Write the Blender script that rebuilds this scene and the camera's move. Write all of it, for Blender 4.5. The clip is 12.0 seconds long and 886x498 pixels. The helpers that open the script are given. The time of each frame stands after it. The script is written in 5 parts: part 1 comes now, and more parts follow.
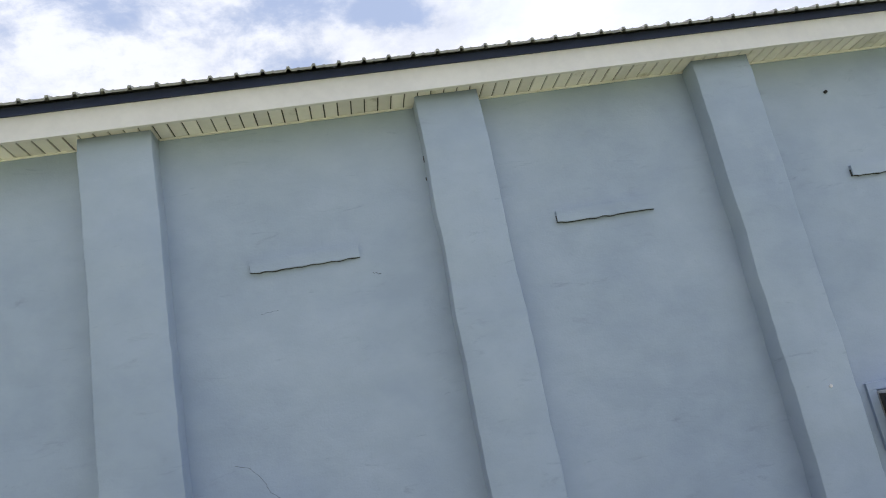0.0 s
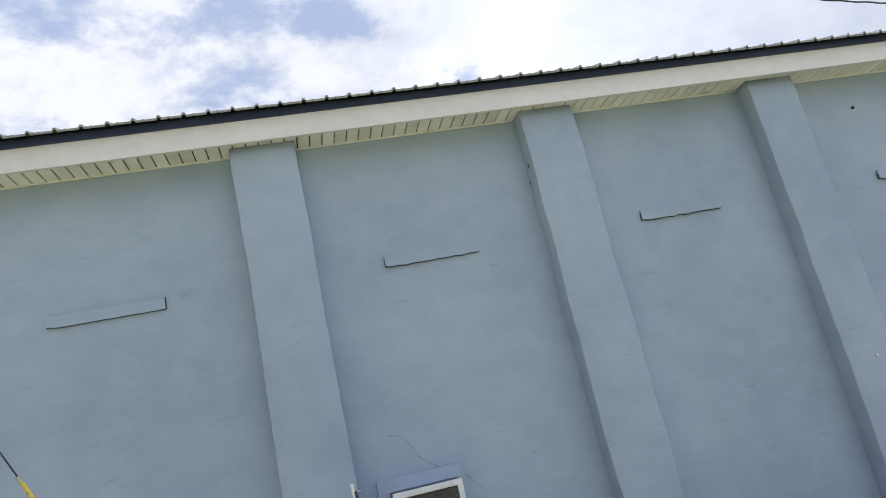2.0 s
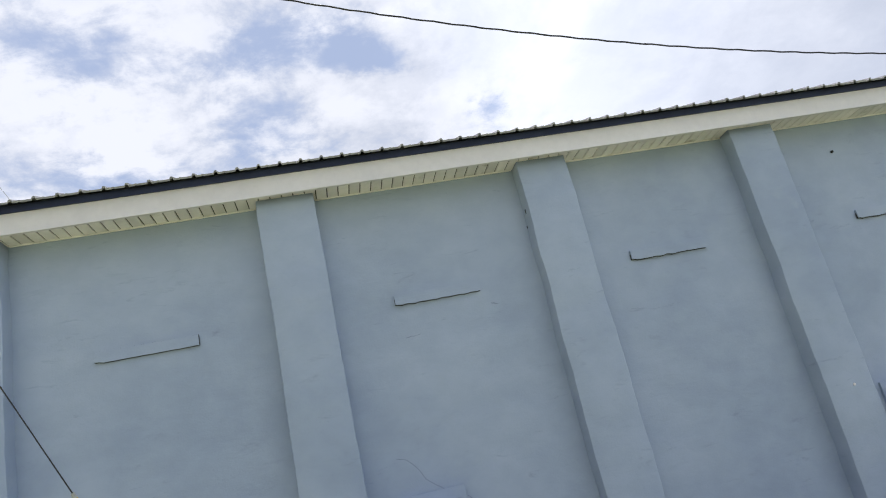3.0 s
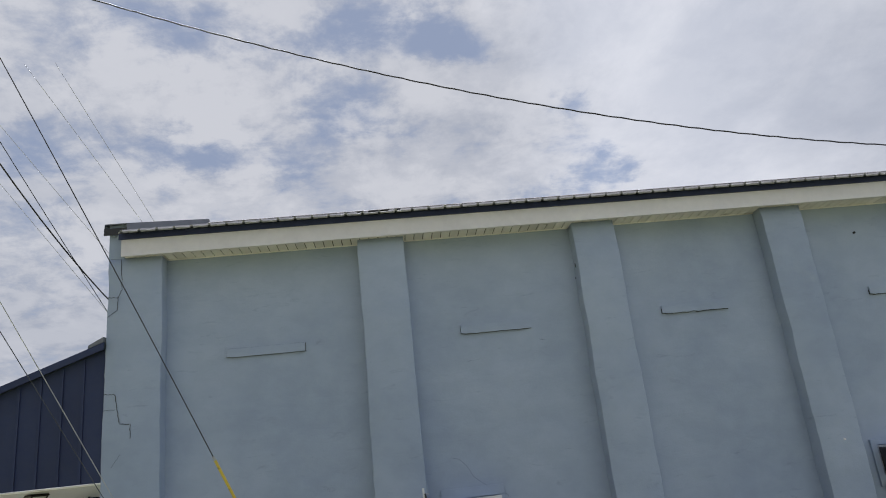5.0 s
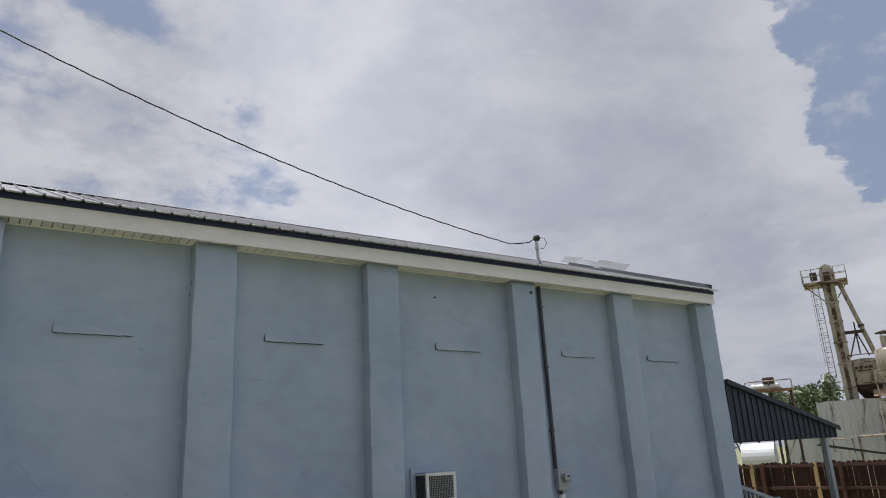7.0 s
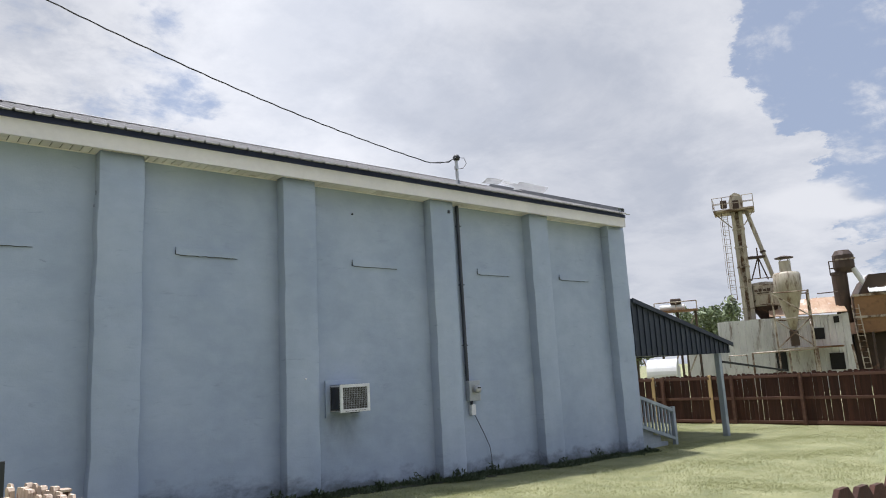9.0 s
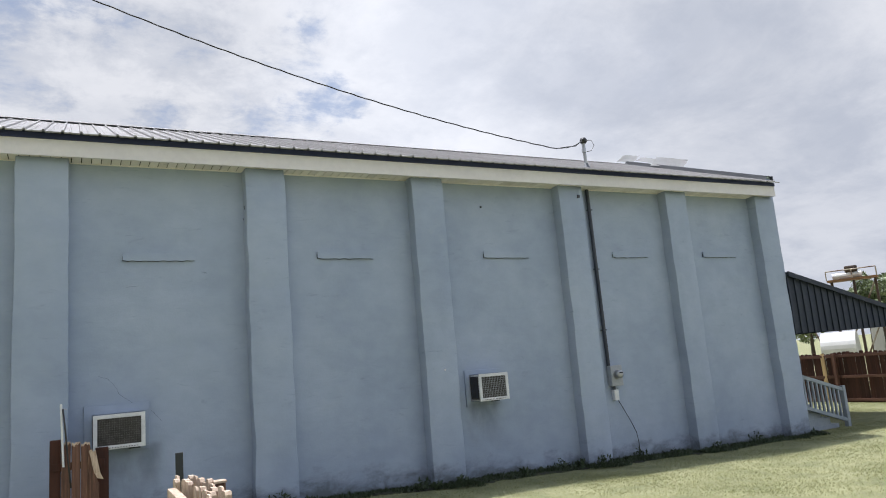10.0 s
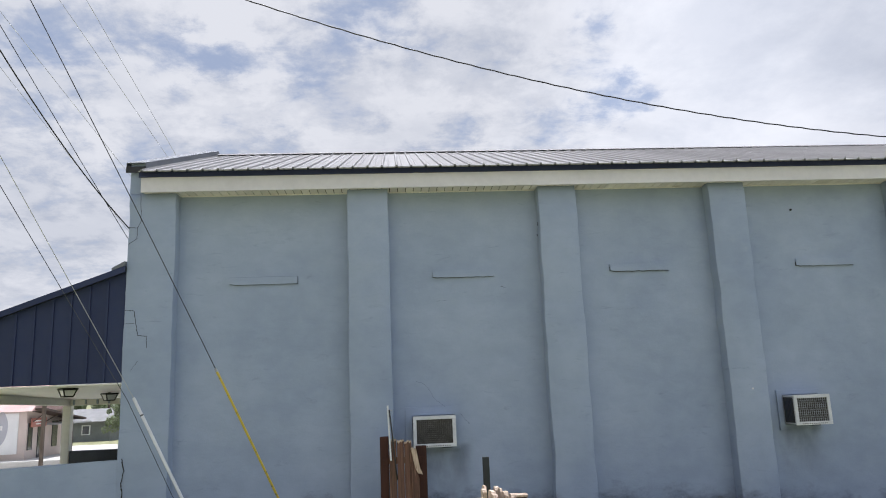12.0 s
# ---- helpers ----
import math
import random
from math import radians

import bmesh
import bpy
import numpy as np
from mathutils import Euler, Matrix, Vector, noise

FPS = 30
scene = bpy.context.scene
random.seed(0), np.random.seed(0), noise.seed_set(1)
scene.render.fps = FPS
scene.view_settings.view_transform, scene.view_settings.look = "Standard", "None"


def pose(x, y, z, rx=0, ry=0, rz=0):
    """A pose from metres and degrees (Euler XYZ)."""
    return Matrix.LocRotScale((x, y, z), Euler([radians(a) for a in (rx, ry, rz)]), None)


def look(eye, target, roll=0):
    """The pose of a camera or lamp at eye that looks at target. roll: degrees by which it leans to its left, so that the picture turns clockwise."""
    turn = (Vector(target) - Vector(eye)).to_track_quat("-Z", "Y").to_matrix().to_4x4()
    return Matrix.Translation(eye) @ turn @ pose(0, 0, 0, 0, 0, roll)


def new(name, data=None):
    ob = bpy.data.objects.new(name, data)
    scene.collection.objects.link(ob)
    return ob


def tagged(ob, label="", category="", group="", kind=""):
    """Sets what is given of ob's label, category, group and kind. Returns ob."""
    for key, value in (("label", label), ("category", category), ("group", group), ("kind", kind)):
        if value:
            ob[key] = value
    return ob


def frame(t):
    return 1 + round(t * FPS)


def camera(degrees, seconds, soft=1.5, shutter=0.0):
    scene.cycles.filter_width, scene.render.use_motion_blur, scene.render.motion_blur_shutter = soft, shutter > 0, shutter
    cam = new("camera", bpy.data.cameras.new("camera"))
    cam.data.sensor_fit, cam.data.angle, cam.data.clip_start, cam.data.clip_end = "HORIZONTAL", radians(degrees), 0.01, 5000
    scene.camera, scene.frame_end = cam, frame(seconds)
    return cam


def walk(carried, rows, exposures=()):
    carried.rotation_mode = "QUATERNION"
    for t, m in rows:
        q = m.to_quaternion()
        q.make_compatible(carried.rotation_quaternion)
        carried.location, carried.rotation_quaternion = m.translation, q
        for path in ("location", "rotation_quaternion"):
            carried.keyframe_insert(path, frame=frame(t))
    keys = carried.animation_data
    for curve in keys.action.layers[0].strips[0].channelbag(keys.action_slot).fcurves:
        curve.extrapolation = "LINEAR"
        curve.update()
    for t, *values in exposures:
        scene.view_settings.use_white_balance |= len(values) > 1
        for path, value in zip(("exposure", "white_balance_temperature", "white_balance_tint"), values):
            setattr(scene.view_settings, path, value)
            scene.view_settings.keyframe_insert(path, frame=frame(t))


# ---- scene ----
cam = camera(64.0, 12.0, soft=1.0)
PATH = [
    (0, (5.205, -6.305, 2.339), (5.484, -4.388, 2.837), -11.1),
    (0.5, (4.66, -6.384, 2.325), (4.955, -4.471, 2.825), -12.8),
    (1, (4.115, -6.45, 2.278), (4.452, -4.547, 2.793), -13.9),
    (1.5, (3.714, -6.628, 2.281), (4.08, -4.727, 2.786), -14.2),
    (2, (3.441, -6.931, 2.286), (3.865, -5.041, 2.785), -12.9),
    (2.5, (3.439, -7.392, 2.283), (3.901, -5.519, 2.809), -10.8),
    (3, (3.546, -7.715, 2.165), (3.911, -5.839, 2.755), -13.0),
    (3.5, (3.567, -8.094, 2.119), (3.756, -6.201, 2.736), -15.7),
    (3.7, (3.526, -8.336, 2.129), (3.615, -6.436, 2.748), -16.4),
    (5.3, (3.369, -9.855, 2.252), (3.623, -7.964, 2.852), -3.6),
    (5.5, (3.373, -9.972, 2.257), (3.71, -8.097, 2.867), -2.7),
    (6, (3.469, -10.25, 2.266), (4.052, -8.445, 2.899), -1.8),
    (6.5, (3.424, -10.336, 2.197), (4.306, -8.652, 2.82), -2.4),
    (7, (3.466, -10.467, 2.128), (4.55, -8.889, 2.705), -3.0),
    (7.5, (3.536, -10.484, 2.072), (4.779, -9.003, 2.582), -3.2),
    (7.7, (3.546, -10.482, 2.069), (4.846, -9.04, 2.549), -3.2),
    (9.3, (3.597, -10.69, 2.044), (4.832, -9.15, 2.365), -3.9),
    (9.5, (3.684, -10.748, 2.053), (4.841, -9.149, 2.379), -4.4),
    (10, (3.771, -10.966, 2.129), (4.692, -9.222, 2.461), -4.8),
    (10.5, (3.783, -11.102, 2.19), (4.449, -9.249, 2.541), -4.6),
    (11, (3.76, -11.123, 2.27), (4.214, -9.21, 2.637), -4.0),
    (11.5, (3.781, -11.154, 2.273), (4.051, -9.211, 2.659), -3.2),
    (12, (3.767, -11.156, 2.328), (3.905, -9.197, 2.707), -2.2),
]
EXPOSURES = [(0, 0.20, 6080, 13), (2, 0.17, 6080, 13), (3.5, 0.0, 6080, 13), (5.5, -0.60, 6150, 13), (6.5, -0.63, 6150, 13), (7.5, -0.55, 6150, 13), (9.5, -0.12, 6230, 12), (12, -0.17, 6150, 13)]
walk(cam, [(t, look(eye, target, roll)) for t, eye, target, roll in PATH], EXPOSURES)

# ---- world and sun ----
SUN_DIR = Vector((-0.065, 0.2, 1.0)).normalized()
SUN_ELEV = math.asin(SUN_DIR.z)


def node(nt, kind, **props):
    n = nt.nodes.new(kind)
    for k, v in props.items():
        if k == "op":
            n.operation = v
        elif k == "sky":
            n.sky_type = v
        elif k == "blend":
            n.blend_type = v
        elif k == "dtype":
            n.data_type = v
        elif k == "clamp":
            n.use_clamp = v
    return n


def plug(nt, sock, value):
    if isinstance(value, bpy.types.NodeSocket):
        nt.links.new(value, sock)
    elif isinstance(value, (tuple, list)) and len(value) == 3 and sock.type == "RGBA":
        sock.default_value = (*value, 1)
    else:
        sock.default_value = value


def math_node(nt, op, a, b=0.0, c=0.0, clamp=False):
    n = node(nt, "ShaderNodeMath", op=op, clamp=clamp)
    for s, v in zip(n.inputs, (a, b, c)):
        plug(nt, s, v)
    return n.outputs[0]


def noise_node(nt, vec, scale, detail=4.0, rough=0.55, distort=0.0):
    n = node(nt, "ShaderNodeTexNoise")
    plug(nt, n.inputs["Vector"], vec)
    n.inputs["Scale"].default_value = scale
    n.inputs["Detail"].default_value = detail
    n.inputs["Roughness"].default_value = rough
    n.inputs["Distortion"].default_value = distort
    return n.outputs["Fac"]


def mix_node(nt, fac, a, b, blend="MIX"):
    n = node(nt, "ShaderNodeMix", dtype="RGBA", blend=blend)
    plug(nt, n.inputs[0], fac)
    plug(nt, n.inputs[6], a)
    plug(nt, n.inputs[7], b)
    return n.outputs[2]


def ramp(nt, value, lo, hi, a=0.0, b=1.0):
    n = node(nt, "ShaderNodeMapRange")
    n.interpolation_type = "SMOOTHSTEP"
    for s, v in zip(n.inputs, (value, lo, hi, a, b)):
        plug(nt, s, v)
    return n.outputs[0]


def scaled(nt, vec, k, shift=(0, 0, 0)):
    n = node(nt, "ShaderNodeMapping")
    plug(nt, n.inputs["Vector"], vec)
    n.inputs["Scale"].default_value = k
    n.inputs["Location"].default_value = shift
    return n.outputs[0]


world = bpy.data.worlds.new("sky")
scene.world = world
world.use_nodes = True
wt = world.node_tree
wt.nodes.clear()
sky = node(wt, "ShaderNodeTexSky", sky="NISHITA")
sky.sun_disc = False
sky.sun_elevation = SUN_ELEV
sky.sun_rotation = math.atan2(SUN_DIR.x, SUN_DIR.y)
sky.air_density, sky.dust_density, sky.ozone_density = 1.0, 1.5, 1.0
way = node(wt, "ShaderNodeTexCoord").outputs["Generated"]
xyz = node(wt, "ShaderNodeSeparateXYZ")
plug(wt, xyz.inputs[0], way)
wx, wy, wz = xyz.outputs
azim = math_node(wt, "ARCTAN2", wx, wy)
lift = math_node(wt, "ADD", math_node(wt, "MAXIMUM", wz, 0.0), 0.28)
flat = node(wt, "ShaderNodeCombineXYZ")
plug(wt, flat.inputs[0], math_node(wt, "DIVIDE", wx, lift))
plug(wt, flat.inputs[1], math_node(wt, "DIVIDE", wy, lift))
flat.inputs[2].default_value = 3.7
deck = flat.outputs[0]
puffs = noise_node(wt, deck, 7.5, 12.0, 0.62, 0.15)
banks = noise_node(wt, scaled(wt, deck, (1, 1, 1), (5.2, 1.3, 0)), 2.0, 3.0, 0.5)
wisps = noise_node(wt, scaled(wt, deck, (2.4, 4.4, 1), (1.0, 7.0, 2.0)), 4.2, 10.0, 0.68, 0.9)
# bearings wander with the cloud edges
bend_a = noise_node(wt, scaled(wt, deck, (1, 1, 1), (9.1, 2.2, 4.0)), 5.0, 8.0, 0.62)
bend_b = noise_node(wt, scaled(wt, deck, (1, 1, 1), (3.3, 8.1, 6.0)), 5.0, 8.0, 0.62)
bear = math_node(wt, "ADD", azim, math_node(wt, "MULTIPLY", math_node(wt, "SUBTRACT", bend_a, 0.5), 0.30))
rise = math_node(wt, "ADD", wz, math_node(wt, "MULTIPLY", math_node(wt, "SUBTRACT", bend_b, 0.5), 0.16))


def patch(a, e, ra, re, stray):
    """1 at the bearing a and height e (the sine of the elevation), fading to nothing ra and re away; stray: how ragged."""
    here_a = math_node(wt, "ADD", azim, math_node(wt, "MULTIPLY", math_node(wt, "SUBTRACT", bear, azim), stray))
    here_e = math_node(wt, "ADD", wz, math_node(wt, "MULTIPLY", math_node(wt, "SUBTRACT", rise, wz), stray))
    u = math_node(wt, "DIVIDE", math_node(wt, "SUBTRACT", here_a, a), ra)
    v = math_node(wt, "DIVIDE", math_node(wt, "SUBTRACT", here_e, e), re)
    d = math_node(wt, "ADD", math_node(wt, "MULTIPLY", u, u), math_node(wt, "MULTIPLY", v, v))
    return math_node(wt, "POWER", 2.718, math_node(wt, "MULTIPLY", d, -1.0))


def total(rows, stray=1.0):
    out = 0.0
    for a, e, ra, re, k in rows:
        out = math_node(wt, "ADD", math_node(wt, "MULTIPLY", patch(a, e, ra, re, stray), k), out)
    return out


# blue gaps and white heaps by bearing and height
gaps = total(((0.0, 0.575, 0.15, 0.030, 0.32), (0.13, 0.545, 0.06, 0.022, 0.30), (-0.03, 0.478, 0.08, 0.035, 0.30), (-0.28, 0.430, 0.075, 0.030, 0.34),
              (0.30, 0.462, 0.055, 0.045, 0.36), (0.33, 0.368, 0.065, 0.032, 0.50), (-0.33, 0.56, 0.10, 0.03, 0.22), (-0.47, 0.40, 0.06, 0.05, 0.25), (-0.15, 0.42, 0.08, 0.02, 0.22)), 0.65)
heaps = total(((0.16, 0.50, 0.10, 0.032, 0.26), (-0.29, 0.485, 0.11, 0.026, 0.26), (0.06, 0.40, 0.22, 0.035, 0.22), (-0.20, 0.36, 0.16, 0.028, 0.20), (0.20, 0.61, 0.10, 0.04, 0.22)))
puff = total(((1.188, 0.190, 0.055, 0.022, 1.15), (1.235, 0.172, 0.035, 0.009, 0.6), (1.11, 0.195, 0.045, 0.02, 0.42), (1.33, 0.16, 0.08, 0.018, 0.55), (1.26, 0.385, 0.05, 0.009, 0.28)), 0.15)
# the unbroken bank stands from north-north-east to east-north-east, with a heaped eastern edge
brim = math_node(wt, "ADD", math_node(wt, "MULTIPLY", bear, 0.75), math_node(wt, "MULTIPLY", azim, 0.25))
brim = math_node(wt, "ADD", brim, math_node(wt, "MULTIPLY", rise, 0.36))
bank = math_node(wt, "MULTIPLY", ramp(wt, bear, 0.12, 0.44), ramp(wt, brim, 1.29, 1.26))
edge = ramp(wt, brim, 1.26, 1.29)
low = ramp(wt, wz, 0.30, 0.06)
cover = math_node(wt, "ADD", math_node(wt, "MULTIPLY_ADD", puffs, 1.45, -0.25), math_node(wt, "MULTIPLY", banks, 0.30))
cover = math_node(wt, "ADD", cover, math_node(wt, "MULTIPLY", wisps, 0.38))
cover = math_node(wt, "ADD", cover, math_node(wt, "MULTIPLY", bank, 0.34))
cover = math_node(wt, "SUBTRACT", cover, math_node(wt, "MULTIPLY", edge, 0.36))
cover = math_node(wt, "ADD", cover, math_node(wt, "MULTIPLY", low, 0.14))
cover = math_node(wt, "SUBTRACT", math_node(wt, "ADD", cover, heaps), gaps)
# unseen clear hole round the sun overhead, added to dim the skylight in shadows
cover = math_node(wt, "SUBTRACT", cover, math_node(wt, "MULTIPLY", ramp(wt, wz, 0.70, 0.86), 0.60))
# unseen cloud thickens towards the south, added as fill light for the wall
cover = math_node(wt, "ADD", cover, math_node(wt, "MULTIPLY", ramp(wt, wy, 0.2, -0.5), 0.16))
amount = math_node(wt, "MAXIMUM", ramp(wt, cover, 0.42, 0.86), ramp(wt, puff, 0.22, 0.62))
mottle = ramp(wt, noise_node(wt, deck, 2.6, 8.0, 0.62, 0.3), 0.36, 0.66)
shade = math_node(wt, "ADD", math_node(wt, "MULTIPLY", mottle, 0.46), math_node(wt, "MULTIPLY", math_node(wt, "MULTIPLY", ramp(wt, puffs, 0.60, 0.40), 0.45), math_node(wt, "MULTIPLY_ADD", bank, -0.75, 1.0)))
shade = math_node(wt, "ADD", shade, math_node(wt, "MULTIPLY", math_node(wt, "MULTIPLY", bank, ramp(wt, bear, 0.35, 0.85)), 0.40))
shade = math_node(wt, "SUBTRACT", shade, math_node(wt, "MULTIPLY", heaps, 1.6))
# the sunlit brim of the bank is paler
shade = math_node(wt, "SUBTRACT", shade, math_node(wt, "MULTIPLY", math_node(wt, "MULTIPLY", bank, ramp(wt, brim, 1.14, 1.25)), 0.30), 0.0)
shade = math_node(wt, "MULTIPLY", shade, ramp(wt, puff, 0.9, 0.3), 0.0, True)
cloud = mix_node(wt, shade, (0.90, 0.905, 0.92), (0.565, 0.60, 0.67))
# the sky brightens round the sun: an unseen glow added as extra sunlight
near_sun = node(wt, "ShaderNodeVectorMath", op="DOT_PRODUCT")
plug(wt, near_sun.inputs[0], way)
near_sun.inputs[1].default_value = SUN_DIR
glow = math_node(wt, "POWER", math_node(wt, "MAXIMUM", near_sun.outputs["Value"], 0.0), 300.0)
blue = node(wt, "ShaderNodeVectorMath", op="SCALE")
plug(wt, blue.inputs[0], sky.outputs[0])
blue.inputs["Scale"].default_value = 0.105
veil = mix_node(wt, 0.72, blue.outputs[0], (0.50, 0.575, 0.73))
back = node(wt, "ShaderNodeBackground")
lit = node(wt, "ShaderNodeVectorMath", op="SCALE")
plug(wt, lit.inputs[0], mix_node(wt, amount, veil, cloud))
# the sky is brighter towards the south-east, duller towards the south-west
drift = math_node(wt, "MULTIPLY", math_node(wt, "MULTIPLY", wx, 0.6), ramp(wt, wy, 0.25, -0.45))
drift = math_node(wt, "ADD", drift, math_node(wt, "MULTIPLY", wy, -0.06))
# and duller near the southern horizon than overhead
climb = math_node(wt, "MULTIPLY", ramp(wt, wy, 0.15, -0.35), math_node(wt, "SUBTRACT", math_node(wt, "MULTIPLY", math_node(wt, "MINIMUM", wz, 0.7), 1.3), 0.40))
drift = math_node(wt, "ADD", drift, climb)
plug(wt, lit.inputs["Scale"], math_node(wt, "ADD", math_node(wt, "MULTIPLY", glow, 160.0), math_node(wt, "ADD", drift, math_node(wt, "MULTIPLY_ADD", math_node(wt, "MULTIPLY", bank, ramp(wt, bear, 0.95, 0.45)), 0.24, 1.02))))
plug(wt, back.inputs[0], lit.outputs[0])
back.inputs[1].default_value = 1.0
plug(wt, node(wt, "ShaderNodeOutputWorld").inputs[0], back.outputs[0])

sun = new("sun", bpy.data.lights.new("sun", "SUN"))
sun.data.energy, sun.data.angle, sun.data.color = 5.0, radians(0.6), (1.0, 0.96, 0.9)
sun.matrix_world = look(SUN_DIR * 60, (0, 0, 0))


# ---- materials ----
def material(name, rough=0.7, metal=0.0):
    m = bpy.data.materials.new(name)
    m.use_nodes = True
    nt = m.node_tree
    b = nt.nodes["Principled BSDF"]
    b.inputs["Roughness"].default_value, b.inputs["Metallic"].default_value = rough, metal
    return m, nt, b


def coords(nt):
    return node(nt, "ShaderNodeTexCoord").outputs["Object"]


def bump(nt, b, height, strength, distance=0.01):
    n = node(nt, "ShaderNodeBump")
    n.inputs["Strength"].default_value, n.inputs["Distance"].default_value = strength, distance
    plug(nt, n.inputs["Height"], height)
    plug(nt, b.inputs["Normal"], n.outputs[0])


def surface(name, dark, light, rough=0.7, metal=0.0, big=1.2, small=14.0, relief=0.2, depth=0.004, stretch=(1, 1, 1),
            third=None, third_range=(0.6, 0.75), third_scale=2.5, vary=0.0, gloss=0.12):
    """Two tones mixed by large and small noise, an optional third tone in patches, relief and uneven gloss."""
    m, nt, b = material(name, rough, metal)
    p = scaled(nt, coords(nt), stretch)
    if vary:
        r = node(nt, "ShaderNodeObjectInfo").outputs["Random"]
        shift = node(nt, "ShaderNodeVectorMath", op="ADD")
        plug(nt, shift.inputs[0], p)
        comb = node(nt, "ShaderNodeCombineXYZ")
        for s in comb.inputs:
            plug(nt, s, math_node(nt, "MULTIPLY", r, 31.0))
        plug(nt, shift.inputs[1], comb.outputs[0])
        p = shift.outputs[0]
    a = noise_node(nt, p, big, 4.0, 0.55)
    c = noise_node(nt, p, small, 6.0, 0.65)
    f = math_node(nt, "ADD", math_node(nt, "MULTIPLY", ramp(nt, a, 0.3, 0.7), 0.6), math_node(nt, "MULTIPLY", ramp(nt, c, 0.3, 0.7), 0.4))
    col = mix_node(nt, f, dark, light)
    if third:
        col = mix_node(nt, ramp(nt, noise_node(nt, scaled(nt, p, (1, 1, 1), (3.1, 8.2, 4.4)), third_scale, 7.0, 0.65), *third_range), col, third)
    if vary:
        k = math_node(nt, "ADD", math_node(nt, "MULTIPLY", r, vary), 1.0 - vary / 2)
        n = node(nt, "ShaderNodeVectorMath", op="SCALE")
        plug(nt, n.inputs[0], col)
        plug(nt, n.inputs["Scale"], k)
        col = n.outputs[0]
    plug(nt, b.inputs["Base Color"], col)
    plug(nt, b.inputs["Roughness"], ramp(nt, c, 0.2, 0.8, max(0.02, rough - gloss), min(1, rough + gloss)))
    if relief:
        bump(nt, b, c, relief, depth)
    return m


def stucco(name, dark, light):
    """Painted render over blockwork: soft blotches, faint courses, trowel marks, fine grain and grey scuffs."""
    m, nt, b = material(name, 0.62)
    p = coords(nt)
    big = noise_node(nt, scaled(nt, p, (0.9, 1, 0.7)), 0.75, 3.0, 0.5)
    mid = noise_node(nt, scaled(nt, p, (1, 1, 1.35)), 2.3, 7.0, 0.6, 0.15)
    fine = noise_node(nt, p, 55.0, 4.0, 0.6)
    col = mix_node(nt, math_node(nt, "ADD", math_node(nt, "MULTIPLY", ramp(nt, big, 0.3, 0.7), 0.55),
                                 math_node(nt, "MULTIPLY", ramp(nt, mid, 0.3, 0.72), 0.45)), dark, light)
    scuff = ramp(nt, noise_node(nt, scaled(nt, p, (1, 1, 3.5), (4, 2, 9)), 2.1, 9.0, 0.7, 0.6), 0.61, 0.78)
    col = mix_node(nt, math_node(nt, "MULTIPLY", scuff, 0.55), col, (0.13, 0.165, 0.215))
    pale = ramp(nt, noise_node(nt, scaled(nt, p, (1, 1, 1), (14, 3, 1)), 1.4, 8.0, 0.68), 0.6, 0.8)
    col = mix_node(nt, math_node(nt, "MULTIPLY", pale, 0.3), col, (0.40, 0.44, 0.49))
    # drip stains under the two air conditioners
    at = node(nt, "ShaderNodeSeparateXYZ")
    plug(nt, at.inputs[0], p)
    runs = ramp(nt, noise_node(nt, scaled(nt, p, (2, 1, 0.9), (1, 7, 2)), 1.7, 5.0, 0.55, 0.3), 0.25, 0.75)
    for x0, x1, top, foot in ((9.78, 10.42, 1.50, 0.55), (4.05, 4.85, 1.44, 0.35)):
        m1 = math_node(nt, "MULTIPLY", ramp(nt, at.outputs[0], x0 - 0.1, x0 + 0.12), ramp(nt, at.outputs[0], x1 + 0.1, x1 - 0.12))
        m2 = math_node(nt, "MULTIPLY", ramp(nt, at.outputs[2], top + 0.05, top - 0.03), ramp(nt, at.outputs[2], foot, top - 0.1))
        drip = math_node(nt, "MULTIPLY", math_node(nt, "MULTIPLY", m1, m2), runs)
        col = mix_node(nt, math_node(nt, "MULTIPLY", drip, 0.65), col, (0.10, 0.125, 0.15))
    # mould and splashed earth in ragged patches at the foot
    rag = noise_node(nt, scaled(nt, p, (0.8, 1, 1.3), (6, 1, 4)), 2.6, 9.0, 0.68, 0.2)
    above = math_node(nt, "SUBTRACT", at.outputs[2], math_node(nt, "MULTIPLY", ramp(nt, at.outputs[0], 16.5, 3.5), 0.40))
    mould = ramp(nt, math_node(nt, "ADD", above, math_node(nt, "MULTIPLY", math_node(nt, "SUBTRACT", rag, 0.5), -1.0)), 0.40, 0.0)
    col = mix_node(nt, math_node(nt, "MULTIPLY", mould, 0.8), col, (0.055, 0.065, 0.07))
    # faint level smears left by the brush
    smear = ramp(nt, noise_node(nt, scaled(nt, p, (1.1, 1, 4.0), (8, 3, 2)), 2.8, 8.0, 0.65, 0.5), 0.56, 0.72)
    smear = math_node(nt, "MULTIPLY", smear, ramp(nt, noise_node(nt, scaled(nt, p, (1, 1, 1), (2, 9, 5)), 0.9, 3.0, 0.5), 0.42, 0.68))
    col = mix_node(nt, math_node(nt, "MULTIPLY", smear, 0.32), col, (0.15, 0.19, 0.25))
    plug(nt, b.inputs["Base Color"], col)
    plug(nt, b.inputs["Roughness"], ramp(nt, mid, 0.2, 0.8, 0.5, 0.75))
    trowel = noise_node(nt, scaled(nt, p, (0.8, 1, 2.6), (2, 5, 3)), 1.5, 4.0, 0.5, 0.4)
    h = math_node(nt, "ADD", math_node(nt, "MULTIPLY", mid, 0.8), math_node(nt, "MULTIPLY", fine, 0.16))
